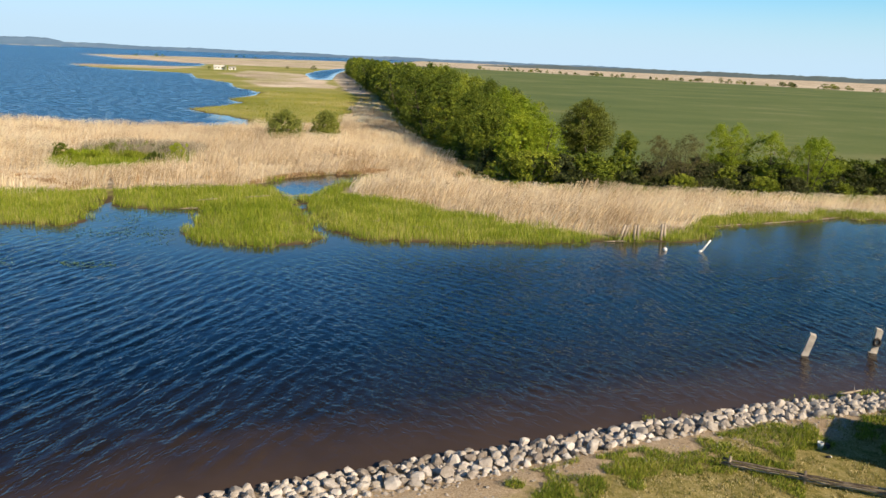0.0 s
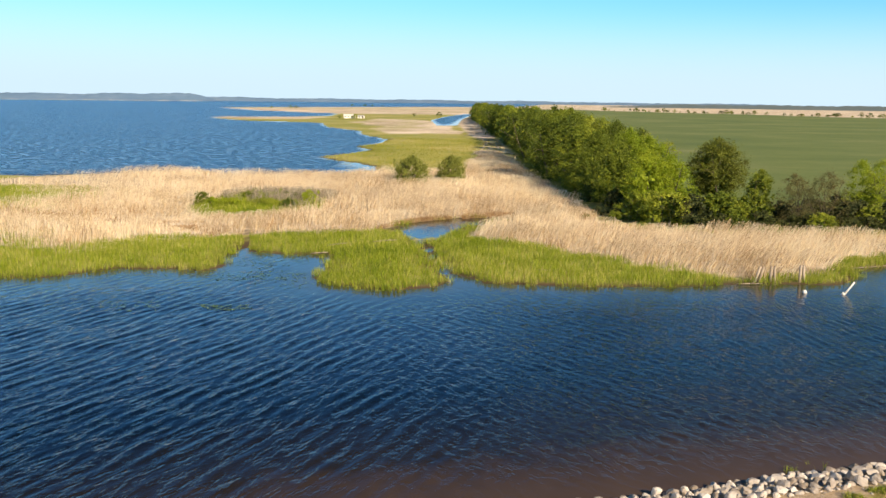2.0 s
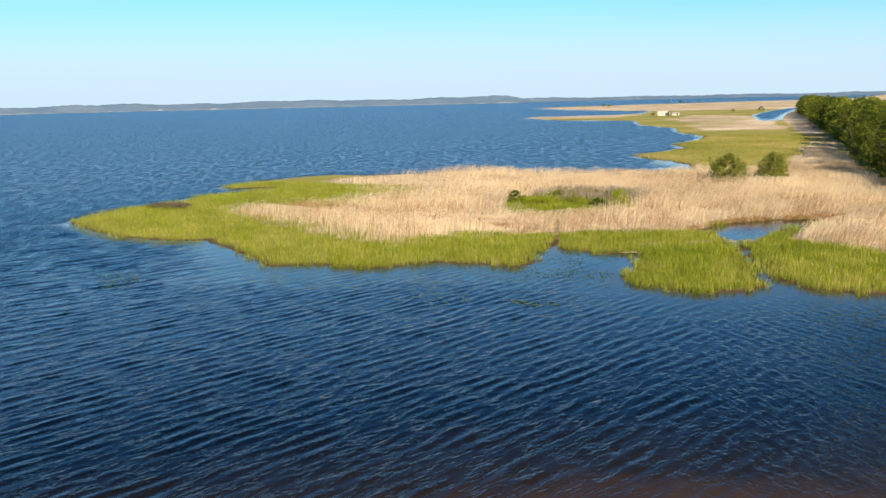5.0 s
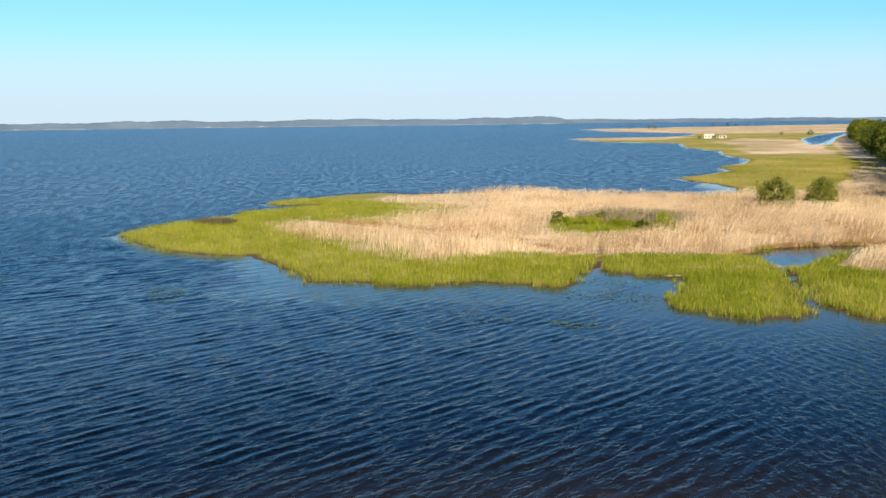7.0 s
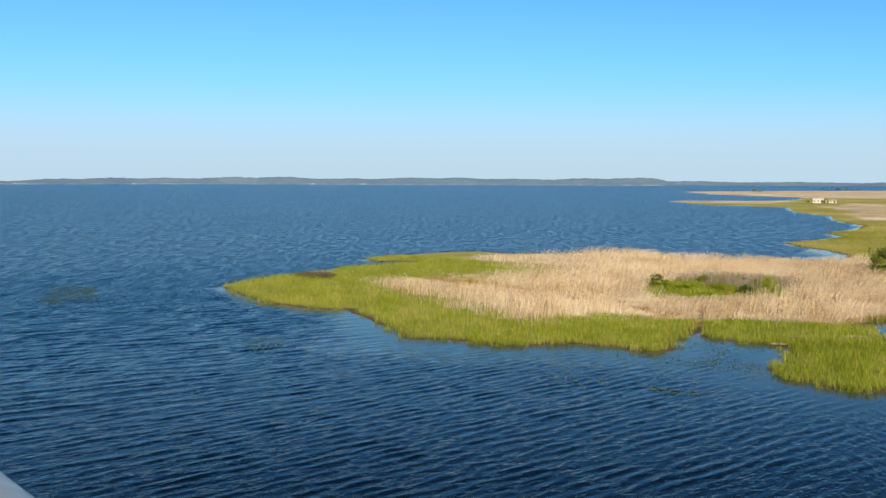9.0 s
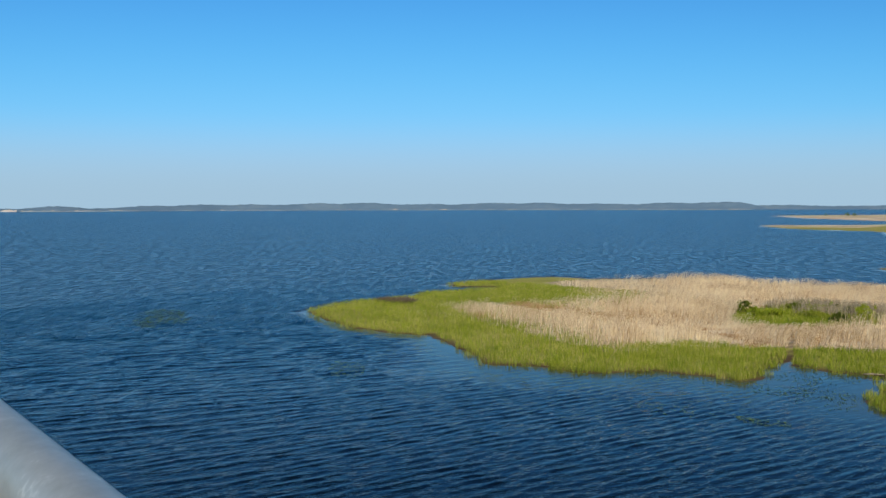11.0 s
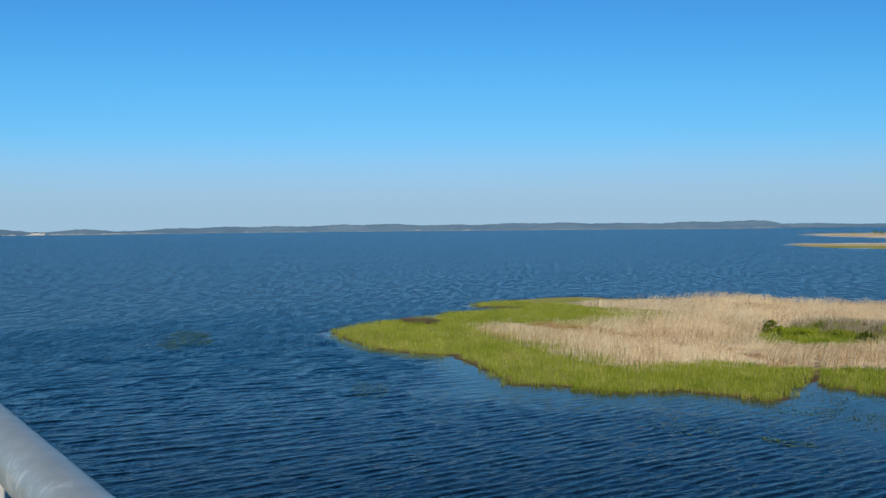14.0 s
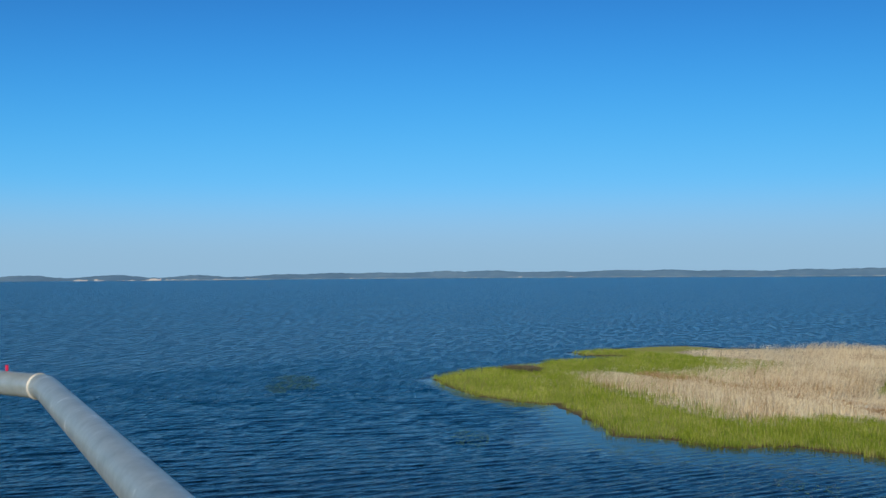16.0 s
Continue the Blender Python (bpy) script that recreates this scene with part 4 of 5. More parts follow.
# broken brown reeds along the pool's edge
bank_x = reed_rng.uniform(-24, -4, 9000)
bank_y = np.interp(bank_x, [-24, -21, -17, -9, -4], [126, 134, 138, 143.5, 144]) + reed_rng.normal(0.8, 0.9, 9000)
keep = (land_distance(bank_x, bank_y) > 0.05) & (value_noise(bank_x, bank_y, 2.0) > 0.25)
stalks("trodden_reeds", reed_rng, bank_x[keep], bank_y[keep], 0.3, 0.9, 0.05, 0.8, M_TRODDEN, "broken brown reeds along the edge of the pool", 0.0, 2.0)

# flattened brown reeds along a trodden track and in scattered hollows
lie_x = reed_rng.uniform(-100, -44, 16000)
lie_y = np.interp(lie_x, [p[0] for p in TRACK], [p[1] for p in TRACK]) + reed_rng.normal(-1.5, 1.8, 16000) + 2.5 * (value_noise(lie_x, lie_x * 0, 9.0) - 0.5)
keep = ~in_clearing(lie_x, lie_y) & (value_noise(lie_x, lie_y, 4.0) > 0.3)
stalks("trodden_reeds", reed_rng, lie_x[keep], lie_y[keep], 0.25, 0.75, 0.05, 1.0, M_TRODDEN, "flattened brown reeds along a trodden track", 0.0, 2.0)
low_x, low_y = reed_rng.uniform(-95, 8, 34000), reed_rng.uniform(104, 215, 34000)
keep = inside(REEDS, low_x, low_y) & ~in_clearing(low_x, low_y) & (0.6 * value_noise(low_x * 0.35, low_y, 3.2) + 0.4 * value_noise(low_x, low_y + 33, 6.0) > 0.57)
stalks("trodden_reeds", reed_rng, low_x[keep], low_y[keep], 1.1, 1.9, 0.05, 0.5, M_TRODDEN, "bent brown old reeds among the straw-coloured ones", 0.0, 2.0)


def sedge_edge(x, y):
    """Where sedge stands: to a ragged line round the shore."""
    return np.where(on_path(x, y), -1, land_distance(x, y) + 2.2 * (value_noise(x, y, 1.2) - 0.42) + 1.6 * (value_noise(x, y, 3.6) - 0.45))


for low, high, per, corner0, corner1, label in ((0.45, 1.0, 17.0, (-142, 80), (68, 172), "fresh green sedge fringing the water"),
                                              (0.4, 0.95, 20.0, (-60, 80), (68, 125), "fresh green sedge in the shallows by the channel")):
    x, y = scatter(reed_rng, np.array([corner0, (corner1[0], corner0[1]), corner1, (corner0[0], corner1[1])], float), per, (5.0, 0.0))
    keep = (y < np.interp(x, [-50, 8, 30, 68], [172, 128, 121, 128])) & (sedge_edge(x, y) > 0)
    x, y = x[keep], y[keep]
    cover = reed_cover(x, y)[0]
    keep = (reed_rng.rand(len(x)) > (1.15 - 0.35 * np.clip((-55 - x) / 30, 0, 1)) * cover) & (reed_rng.rand(len(x)) < 0.35 + 0.9 * value_noise(x, y, 2.2))
    stalks("green_sedge", reed_rng, x[keep], y[keep], low, high, 0.035, 0.28, M_SEDGE, label, 0.0, 2.2)
clear_x, clear_y = -49 + 13 * (2 * reed_rng.rand(17000) - 1), 149 + 18 * (2 * reed_rng.rand(17000) - 1)
keep = in_clearing(clear_x, clear_y)
stalks("green_sedge", reed_rng, clear_x[keep], clear_y[keep], 0.5, 1.5, 0.05, 0.25, M_SEDGE, "green grass in the clearing among reeds", 0.0, 3.0)
dead_x, dead_y = reed_rng.uniform(-60, -37, 9000), reed_rng.uniform(150, 168, 9000)
keep = (((dead_x + 48.5) / 11) ** 2 + ((dead_y - 159) / 8) ** 2 < 1) & (value_noise(dead_x, dead_y, 2.5) > 0.3)
stalks("dead_stalks", reed_rng, dead_x[keep], dead_y[keep], 1.3, 2.6, 0.04, 0.2, M_DEAD, "grey dead stalks at the back of the clearing", 0.0, 2.0)
x, y = scatter(reed_rng, MARSH, 1.6, (5.0, 0.9), ((-80, 222), (0, 430)))
row_edge = np.interp(y, TREE_LINE[:, 1], TREE_LINE[:, 0])
keep = ~inside(REEDS, x, y) & (x < row_edge) & (land_distance(x, y) > 0.3)
stalks("marsh_grass", reed_rng, x[keep], y[keep], 0.25, 0.6, 0.10, 0.4, M_MARSH_GRASS, "short green marsh grass round the bay", 0.0, 6.0)

x, y = reed_rng.uniform(14, 110, 26000), reed_rng.uniform(126, 150, 26000)
keep = ~inside(REEDS, x, y) & (value_noise(x, y, 3.0) > 0.45)
stalks("rough_grass", reed_rng, x[keep], y[keep], 0.4, 1.1, 0.06, 0.35, M_GRASS, "rough green grass between the reeds and the hedge", 0.0, 3.0)

# sparse sedge at the foot of the boulders
x = np.r_[reed_rng.uniform(21.5, 29, 700), reed_rng.uniform(12.6, 15.2, 160)]
y = np.interp(x, [12, 14, 18, 25.8, 34], [44.5, 45.5, 47.0, 49.4, 51.2]) + reed_rng.normal(0.25, 0.22, len(x))
keep = value_noise(x, y, 0.8) > 0.35
stalks("green_sedge", reed_rng, x[keep], y[keep], 0.25, 0.7, 0.02, 0.35, M_SEDGE, "sparse sedge at the foot of the boulders", 0.0, 1.0)

# floating weed off the spit
for wx0, wy0, rx, ry, count, size, veer in ((-36, 75, 5, 2, 120, 0.05, 0.0), (-32, 90, 9, 3.0, 420, 0.05, 0.0), (-27, 89, 5, 5, 260, 0.05, 0.0), (-75, 70, 6, 2.2, 240, 0.05, 2.4), (-133, 82, 14, 4.8, 1700, 0.075, 2.58),
                                      (-46, 88, 8, 2, 260, 0.05, 0.0), (-32, 99, 5, 5, 320, 0.05, 0.0), (-29, 76, 3, 1.5, 160, 0.06, 0.0)):
    r, a = np.sqrt(reed_rng.rand(count)), reed_rng.rand(count) * 6.283
    lx_, ly_ = rx * r * np.cos(a), ry * r * np.sin(a)
    x, y = wx0 + lx_ * math.cos(veer) - ly_ * math.sin(veer), wy0 + lx_ * math.sin(veer) + ly_ * math.cos(veer)
    keep = (land_distance(x, y) < -0.2) & (value_noise(x, y, 3.0) * 0.6 + value_noise(x, y, 1.0) * 0.4 > 0.16 + 0.36 * r)
    x, y = x[keep], y[keep]
    s = size * (0.5 + reed_rng.rand(len(x)))
    t = reed_rng.rand(len(x)) * 3.14
    cx, sx = np.cos(t) * s, np.sin(t) * s
    zz = 0.02 + lake_height(x, y)
    v = np.stack([np.stack([x - cx * 2, y - sx * 2, zz], 1), np.stack([x + sx, y - cx, zz + 0.03], 1), np.stack([x + cx * 2, y + sx * 2, zz], 1), np.stack([x - sx, y + cx, zz + 0.03], 1)], 1).reshape(-1, 3)
    me = mesh_of("water_weed", v, np.arange(len(v)).reshape(-1, 4), False)
    me.materials.append(M_WEED)
    tagged(new("water_weed", me), "thin floating water weed off the sedge", "water weed", kind="stuff")

# dark rotting wrack on the spit's tip
r, a = np.sqrt(reed_rng.rand(1500)), reed_rng.rand(1500) * 6.283
stalks("wrack", reed_rng, -119 + 4.5 * r * np.cos(a), 124.5 + 3.0 * r * np.sin(a), 0.9, 1.25, 0.09, 0.9, M_BARK, "dark rotting reed wrack on the tip of the spit", 0.0, 1.0)

# grass on the bank
x = reed_rng.uniform(-8, 36, 420000)
y = reed_rng.uniform(26, 50, 420000)
inland = signed(BANK, x, y)
lush = value_noise(x, y, 2.4) * 0.55 + value_noise(x, y, 0.9) * 0.45
edge = np.clip((x - 4) / 20, -0.6, 1) * (inland < 8.5)
keep = (inland > 3.7) & (lush + 0.2 * edge > 0.65) & (inland < 14) & (reed_rng.rand(len(x)) < 0.75)
stalks("bank_grass", reed_rng, x[keep], y[keep], 0.12, 0.45, 0.024, 0.6, M_GRASS, "tufts of green grass on the bank", 0.0, 0.7)
keep = (inland > 5.6 + 4 * (value_noise(x, y, 2.8) - 0.5)) & (lush + 0.2 * edge < 0.67) & (inland < 16) & (reed_rng.rand(len(x)) < 0.10 + 0.9 * value_noise(x, y, 0.6) ** 2)
stalks("bank_grass", reed_rng, x[keep], y[keep], 0.06, 0.26, 0.032, 0.9, M_DRY, "short dry grass on the bank", 0.0, 0.8)


# ---- things in and by the water ----
def squared_post(bm, foot, top, w, d, seed):
    """A squared timber pile from foot to top with a worn, slightly slanted head."""
    foot, top = Vector(foot), Vector(top)
    turn = (top - foot).to_track_quat("Z", "Y").to_matrix().to_4x4()
    m = Matrix.Translation(foot) @ turn
    length = (top - foot).length
    rings = []
    for k in range(6):
        f = k / 5
        s = 1 - 0.12 * f
        rings.append([bm.verts.new(m @ Vector((sx * w / 2 * s, sy * d / 2 * s, f * length + (0.03 * sx * w if k == 5 else 0)))) for sx, sy in ((-1, -1), (1, -1), (1, 1), (-1, 1))])
    for a, b in zip(rings, rings[1:]):
        for i in range(4):
            bm.faces.new((a[i], a[(i + 1) % 4], b[(i + 1) % 4], b[i]))
    bm.faces.new(rings[-1])
    bm.faces.new(rings[0][::-1])
    bmesh.ops.recalc_face_normals(bm, faces=bm.faces[:])
    bmesh.ops.bevel(bm, geom=[e for e in bm.edges if e.calc_face_angle(0) > 0.8], offset=0.03, segments=2, affect='EDGES')
    roughen(bm, 0.3, 0.03, seed)


PILES = "mooring piles in the channel"
pile = thing("mooring_pile", pose(26.6, 57.4, 0, 0, 0, -22), "pale leaning squared timber mooring pile in water", "mooring pile", PILES)
bm = bmesh.new()
squared_post(bm, (-0.2, 0, -1.2), (0.52, 0.05, 1.5), 0.58, 0.5, 1)
part("post", bm, M_PALE, pile)
pile = thing("mooring_pile", pose(31.9, 58.4, 0, 0, 0, -22), "pale upright mooring pile with a tyre fender hung on it", "mooring pile", PILES)
bm = bmesh.new()
squared_post(bm, (-0.12, 0, -1.2), (0.30, 0.05, 1.72), 0.58, 0.5, 2)
part("post", bm, M_PALE, pile)
bm = bmesh.new()
box(bm, (0.56, 0.48, 0.16), (0.02, -0.02, 0.02), 0.03)
part("base_block", bm, M_PALE, pile)


def torus(bm, big, small, m, n=24, k=10):
    rings = [[bm.verts.new(m @ Vector(((big + small * math.cos(b)) * math.cos(a), (big + small * math.cos(b)) * math.sin(a), 1.25 * small * math.sin(b))))
              for b in [2 * math.pi * j / k for j in range(k)]] for a in [2 * math.pi * i / n for i in range(n)]]
    for i in range(n):
        for j in range(k):
            bm.faces.new((rings[i][j], rings[(i + 1) % n][j], rings[(i + 1) % n][(j + 1) % k], rings[i][(j + 1) % k]))
    bmesh.ops.recalc_face_normals(bm, faces=bm.faces[:])


bm = bmesh.new()
torus(bm, 0.22, 0.09, Matrix.Translation((0.22, -0.30, 0.82)) @ Euler((radians(82), 0, radians(20))).to_matrix().to_4x4())
part("tyre_fender", smooth(bm), M_RUBBER, pile, "black worn car tyre")
bm = bmesh.new()
tube(bm, (0.2, -0.26, 1.08), (0.22, -0.16, 1.40), 0.012, 0.012, 6)
part("rope", bm, M_TIMBER, pile)

OLD = "old jetty piles before the reeds"
for i, (x, y, lx_, tall) in enumerate(((22.2, 95.6, 0.75, 1.75), (24.1, 95.9, 0.05, 1.75), (27.2, 96.3, 0.03, 1.9))):
    pile = thing("jetty_pile", pose(x, y, 0, 0, 0, 8 * i), ("leaning" if i == 0 else "upright") + " pair of weathered jetty piles at the sedge edge", "jetty pile", OLD)
    for s in (-1, 1):
        bm = bmesh.new()
        tube(bm, (s * 0.24, 0, -0.8), (s * 0.17 + lx_, 0, tall), 0.17, 0.145, 9)
        roughen(bm, 0.4, 0.02, i + s)
        part("post", smooth(bm), M_DRIFT, pile)
    bm = bmesh.new()
    box(bm, (0.62, 0.14, 0.12), (lx_ * 0.93, 0, tall * 0.93), 0.02)
    part("cross_beam", bm, M_DRIFT, pile)

pole = thing("stake", pose(30, 91, 0), "white leaning stake standing in the channel", "stake")
bm = bmesh.new()
tube(bm, (-0.45, 0, -0.6), (0.85, 0, 1.3), 0.11, 0.08, 10)
roughen(bm, 0.5, 0.015)
part("shaft", smooth(bm), M_WHITE, pole)
bm = bmesh.new()
tube(bm, (-0.28, 0, -0.12), (-0.08, 0, 0.16), 0.16, 0.15, 10)
part("float_collar", smooth(bm), M_WHITE, pole)

buoy = thing("buoy", pose(26.1, 91, 0), "small white round buoy floating in the channel", "buoy")
bm = bmesh.new()
bmesh.ops.create_icosphere(bm, subdivisions=3, radius=0.24, matrix=Matrix.Translation((0, 0, 0.1)))
part("float", smooth(bm), M_WHITE, buoy)
bm = bmesh.new()
tube(bm, (0, 0, 0.32), (0, 0, 0.42), 0.04, 0.03, 8)
part("eye", smooth(bm), M_DARK, buoy)

DRIFT = "driftwood along the sedge"
drift_rng = random.Random(9)
for x, y, z, long_, turn_ in ((-4.6, 100.0, 0.35, 1.6, 20), (0.6, 97.5, 0.3, 2.6, 4), (-13.4, 119.0, 0.12, 4.2, 5), (-20.5, 112.5, 0.6, 3.2, 28), (-26.0, 109.0, 0.55, 2.6, 32), (-16, 115.6, 0.4, 4.0, 20), (-27, 104, 0.25, 2.0, 15), (37.5, 106.6, 0.08, 4.0, 25), (40, 108, 0.08, 3.0, 20), (46, 110.7, 0.08, 5.5, 22),
                              (54.5, 115.2, 0.1, 5, 30), (59, 115.4, 0.1, 3, 5), (21.5, 94.4, 0.08, 2.6, 6), (58.5, 127.5, 2.3, 3.5, 12), (-109, 118, 0.3, 2.0, 40), (18.5, 128, 0.6, 5, 10), (26.0, 49.1, 0.42, 1.6, 12)):
    log = thing("driftwood", pose(x, y, z if z < 1 else height_at(x, y) + 0.2, 0, 0, turn_), "bleached driftwood log lying at the water's edge", "driftwood", DRIFT)
    bm = bmesh.new()
    tube(bm, (-long_ / 2, 0, 0), (0, drift_rng.uniform(-0.15, 0.15), 0.05), 0.05, 0.07, 8)
    tube(bm, (0, 0, 0.04), (long_ / 2, drift_rng.uniform(-0.2, 0.2), 0.1), 0.065, 0.03, 8)
    tube(bm, (long_ * 0.1, 0, 0.05), (long_ * 0.3, 0.4, 0.25), 0.03, 0.015, 6)
    roughen(bm, 0.5, 0.05, x)
    part("log", smooth(bm), M_DRIFT, log)


# ---- the cabins by the bay ----
def cabin(x, y, turn_, long_, deep, wall_h, roof_h, label):
    ob = thing("cabin", pose(x, y, height_at(x, y), 0, 0, turn_), label, "cabin", "cabins by the bay")
    bm = bmesh.new()
    box(bm, (long_, deep, wall_h + 0.4), (0, 0, wall_h / 2 - 0.2))
    part("wall", bm, M_WHITE, ob)
    bm = bmesh.new()
    a, b, z0, z1 = long_ / 2 + 0.3, deep / 2 + 0.4, wall_h - 0.05, wall_h + roof_h
    v = [bm.verts.new(p) for p in ((-a, -b, z0), (a, -b, z0), (a, b, z0), (-a, b, z0), (-a, 0, z1), (a, 0, z1))]
    for f in ((0, 1, 5, 4), (2, 3, 4, 5), (0, 4, 3), (1, 2, 5), (0, 3, 2, 1)):
        bm.faces.new([v[i] for i in f])
    part("roof", bm, M_WHITE if long_ > 9 else M_CONCRETE, ob)
    for i in range(int(long_ // 3)):
        bm = bmesh.new()
        box(bm, (1.2, 0.06, 1.1), (-long_ / 2 + 1.5 + i * 3, -deep / 2 - 0.02, wall_h * 0.6))
        w = part("window", bm, M_CONCRETE, ob)
        for side in (-0.27, 0.27):
            bm = bmesh.new()
            box(bm, (0.48, 0.05, 0.94), (-long_ / 2 + 1.5 + i * 3 + side, -deep / 2 - 0.045, wall_h * 0.6))
            part("pane", bm, M_GLASS, w)
    bm = bmesh.new()
    box(bm, (0.9, 0.08, 2.0), (long_ / 2 - 0.9, -deep / 2 - 0.03, 1.0))
    door = part("door", bm, M_BOARDS, ob)
    bm = bmesh.new()
    box(bm, (0.14, 0.06, 0.04), (long_ / 2 - 1.22, -deep / 2 - 0.09, 1.02))
    part("handle", bm, M_STEEL, door)


cabin(-187.5, 845, 8, 11, 5, 2.7, 1.3, "long white cabin on the marsh by the bay")
cabin(-177.5, 850, 0, 6, 4, 2.2, 1.0, "small pale shed beside the white cabin")

# ---- the stony bank ----
STONE_WATER = np.array([(-16, 29.3), (-9.7, 34.2), (-6.4, 36.1), (-1.7, 38.1), (3.2, 40.3), (7.9, 42.2), (14.6, 45.2), (22, 48.0), (28.5, 49.8), (36, 51.4)])
STONE_LAND = np.array([(-13, 26.3), (-5.6, 32.4), (-2.9, 33.4), (-0.6, 34.4), (4.4, 36.8), (10.2, 39.9), (16.7, 42.6), (23.7, 44.8), (30, 46.6), (38, 48.4)])


def along(line, f):
    d = np.r_[0, np.cumsum(np.hypot(*np.diff(line, axis=0).T))]
    return np.array([np.interp(f * d[-1], d, line[:, k]) for k in (0, 1)])


stone_rng = random.Random(12)
stone_meshes = []
for i in range(10):
    bm = bmesh.new()
    bmesh.ops.create_icosphere(bm, subdivisions=2, radius=0.5)
    for v in bm.verts:
        n1 = noise.noise(v.co * 1.6 + Vector((i * 7.0, 0, 0)))
        v.co *= 1 + 0.34 * n1
        for a in range(6):
            cut = Vector((math.cos(i * 2.1 + a * 1.15), math.sin(i * 2.1 + a * 1.15), 0.9 - 0.4 * a + 0.3 * math.sin(i + a))).normalized()
            over = v.co.dot(cut) - 0.29
            if over > 0:
                v.co -= cut * over * 0.97
    me = bpy.data.meshes.new("stone")
    bm.to_mesh(me)
    bm.free()
    me.materials.append(M_STONE)
    stone_meshes.append(me)

riprap = thing("stone_revetment", Matrix(), "bank revetment of pale rounded boulders at the water's edge", "revetment")
placed = np.zeros((0, 4))
for size, number in ((0.80, 50), (0.68, 130), (0.56, 260), (0.46, 420), (0.36, 520), (0.26, 420)):
    for _ in range(number * 6):
        f, u = stone_rng.random(), stone_rng.random()
        p = along(STONE_WATER, f) * (1 - u) + along(STONE_LAND, f) * u
        s = size * stone_rng.uniform(0.88, 1.12)
        if len(placed) and (((placed[:, 0] - p[0]) ** 2 + (placed[:, 1] - p[1]) ** 2) < (0.40 * (s + placed[:, 2])) ** 2).any():
            continue
        placed = np.vstack([placed, (p[0], p[1], s, u)])
        number -= 1
        if not number:
            break
rest = []
count = 0
for x, y, size, u in placed:
    m = pose(x, y, 0.02 + 0.62 * min(1, u * 1.15) + 0.12 * size + stone_rng.uniform(-0.03, 0.08), stone_rng.uniform(-25, 25), stone_rng.uniform(-25, 25), stone_rng.uniform(0, 360)) @ Matrix.Diagonal(
        (size * stone_rng.uniform(0.95, 1.25), size * stone_rng.uniform(0.85, 1.1), size * stone_rng.uniform(0.75, 1.0), 1))
    me = stone_rng.choice(stone_meshes)
    if -11 < x < 19 and count < 300:
        ob = new("stone", me)
        ob.parent = riprap
        ob.matrix_basis = m
        count += 1
    else:
        rest.append((me, m))
verts, faces, total = [], [], 0
for me, m in rest:
    co = np.empty(len(me.vertices) * 3, np.float32)
    me.vertices.foreach_get("co", co)
    co = co.reshape(-1, 3) @ np.array(m.to_3x3()).T + np.array(m.translation)
    fa = np.empty(len(me.loops), np.int32)
    me.loops.foreach_get("vertex_index", fa)
    verts.append(co)
    faces.append(fa.reshape(-1, 3) + total)
    total += len(co)
me = mesh_of("stone", np.concatenate(verts), np.concatenate(faces), False)
tagged(part("stone", me, M_STONE, riprap), kind="stuff")

# pebbles washed up behind the boulders
verts, faces, total = [], [], 0
for _ in range(800):
    f, u = stone_rng.random(), 1.0 + 0.75 * stone_rng.random() ** 1.5
    px_, py_ = along(STONE_WATER, f) * (1 - u) + along(STONE_LAND, f) * u
    size = 0.06 + 0.14 * stone_rng.random() ** 2.5
    m = np.array((pose(px_, py_, 0, stone_rng.uniform(-30, 30), 0, stone_rng.uniform(0, 360)) @ Matrix.Diagonal((size * 1.3, size, size * 0.7, 1))).to_3x3())
    me = stone_rng.choice(stone_meshes)
    co = np.empty(len(me.vertices) * 3, np.float32)
    me.vertices.foreach_get("co", co)
    co = co.reshape(-1, 3) @ m.T + np.array((px_, py_, height_at(px_, py_) + 0.02))
    fa = np.empty(len(me.loops), np.int32)
    me.loops.foreach_get("vertex_index", fa)
    verts.append(co)
    faces.append(fa.reshape(-1, 3) + total)
    total += len(co)
me = mesh_of("pebble_drift", np.concatenate(verts), np.concatenate(faces), False)
me.materials.append(M_STONE)
tagged(new("pebble_drift", me), "small pale pebbles strewn behind the boulders", "pebbles", kind="stuff")

# ---- fence and bucket on the bank, and an unseen shed that shades it ----
fence = thing("log_fence", Matrix(), "low weathered log fence on the grassy bank", "fence")
POSTS = [(14.6, 37.4), (17.5, 36.0), (20.5, 34.6), (23.6, 33.1), (26.7, 31.6)]
for i, (x, y) in enumerate(POSTS):
    z = height_at(x, y)
    bm = bmesh.new()
    tube(bm, (x, y, z - 0.3), (x + 0.03, y, z + 0.62), 0.075, 0.065, 9)
    roughen(bm, 0.2, 0.012, i)
    part("post", smooth(bm), M_TIMBER, fence)
    if i:
        x0, y0 = POSTS[i - 1]
        z0 = height_at(x0, y0)
        for k, (dz, side) in enumerate(((0.40, 0.09), (0.16, 0.10), (0.36, -0.11))):
            bm = bmesh.new()
            tube(bm, (x0 - 0.25, y0 + 0.12 + side, z0 + dz), (x + 0.25, y - 0.1 + side, z + dz + 0.03), 0.055, 0.045, 8)
            bmesh.ops.subdivide_edges(bm, edges=[e for e in bm.edges if e.calc_length() > 1], cuts=7)
            roughen(bm, 0.5, 0.07, i * 3 + k)
            part("rail", smooth(bm), M_TIMBER, fence)

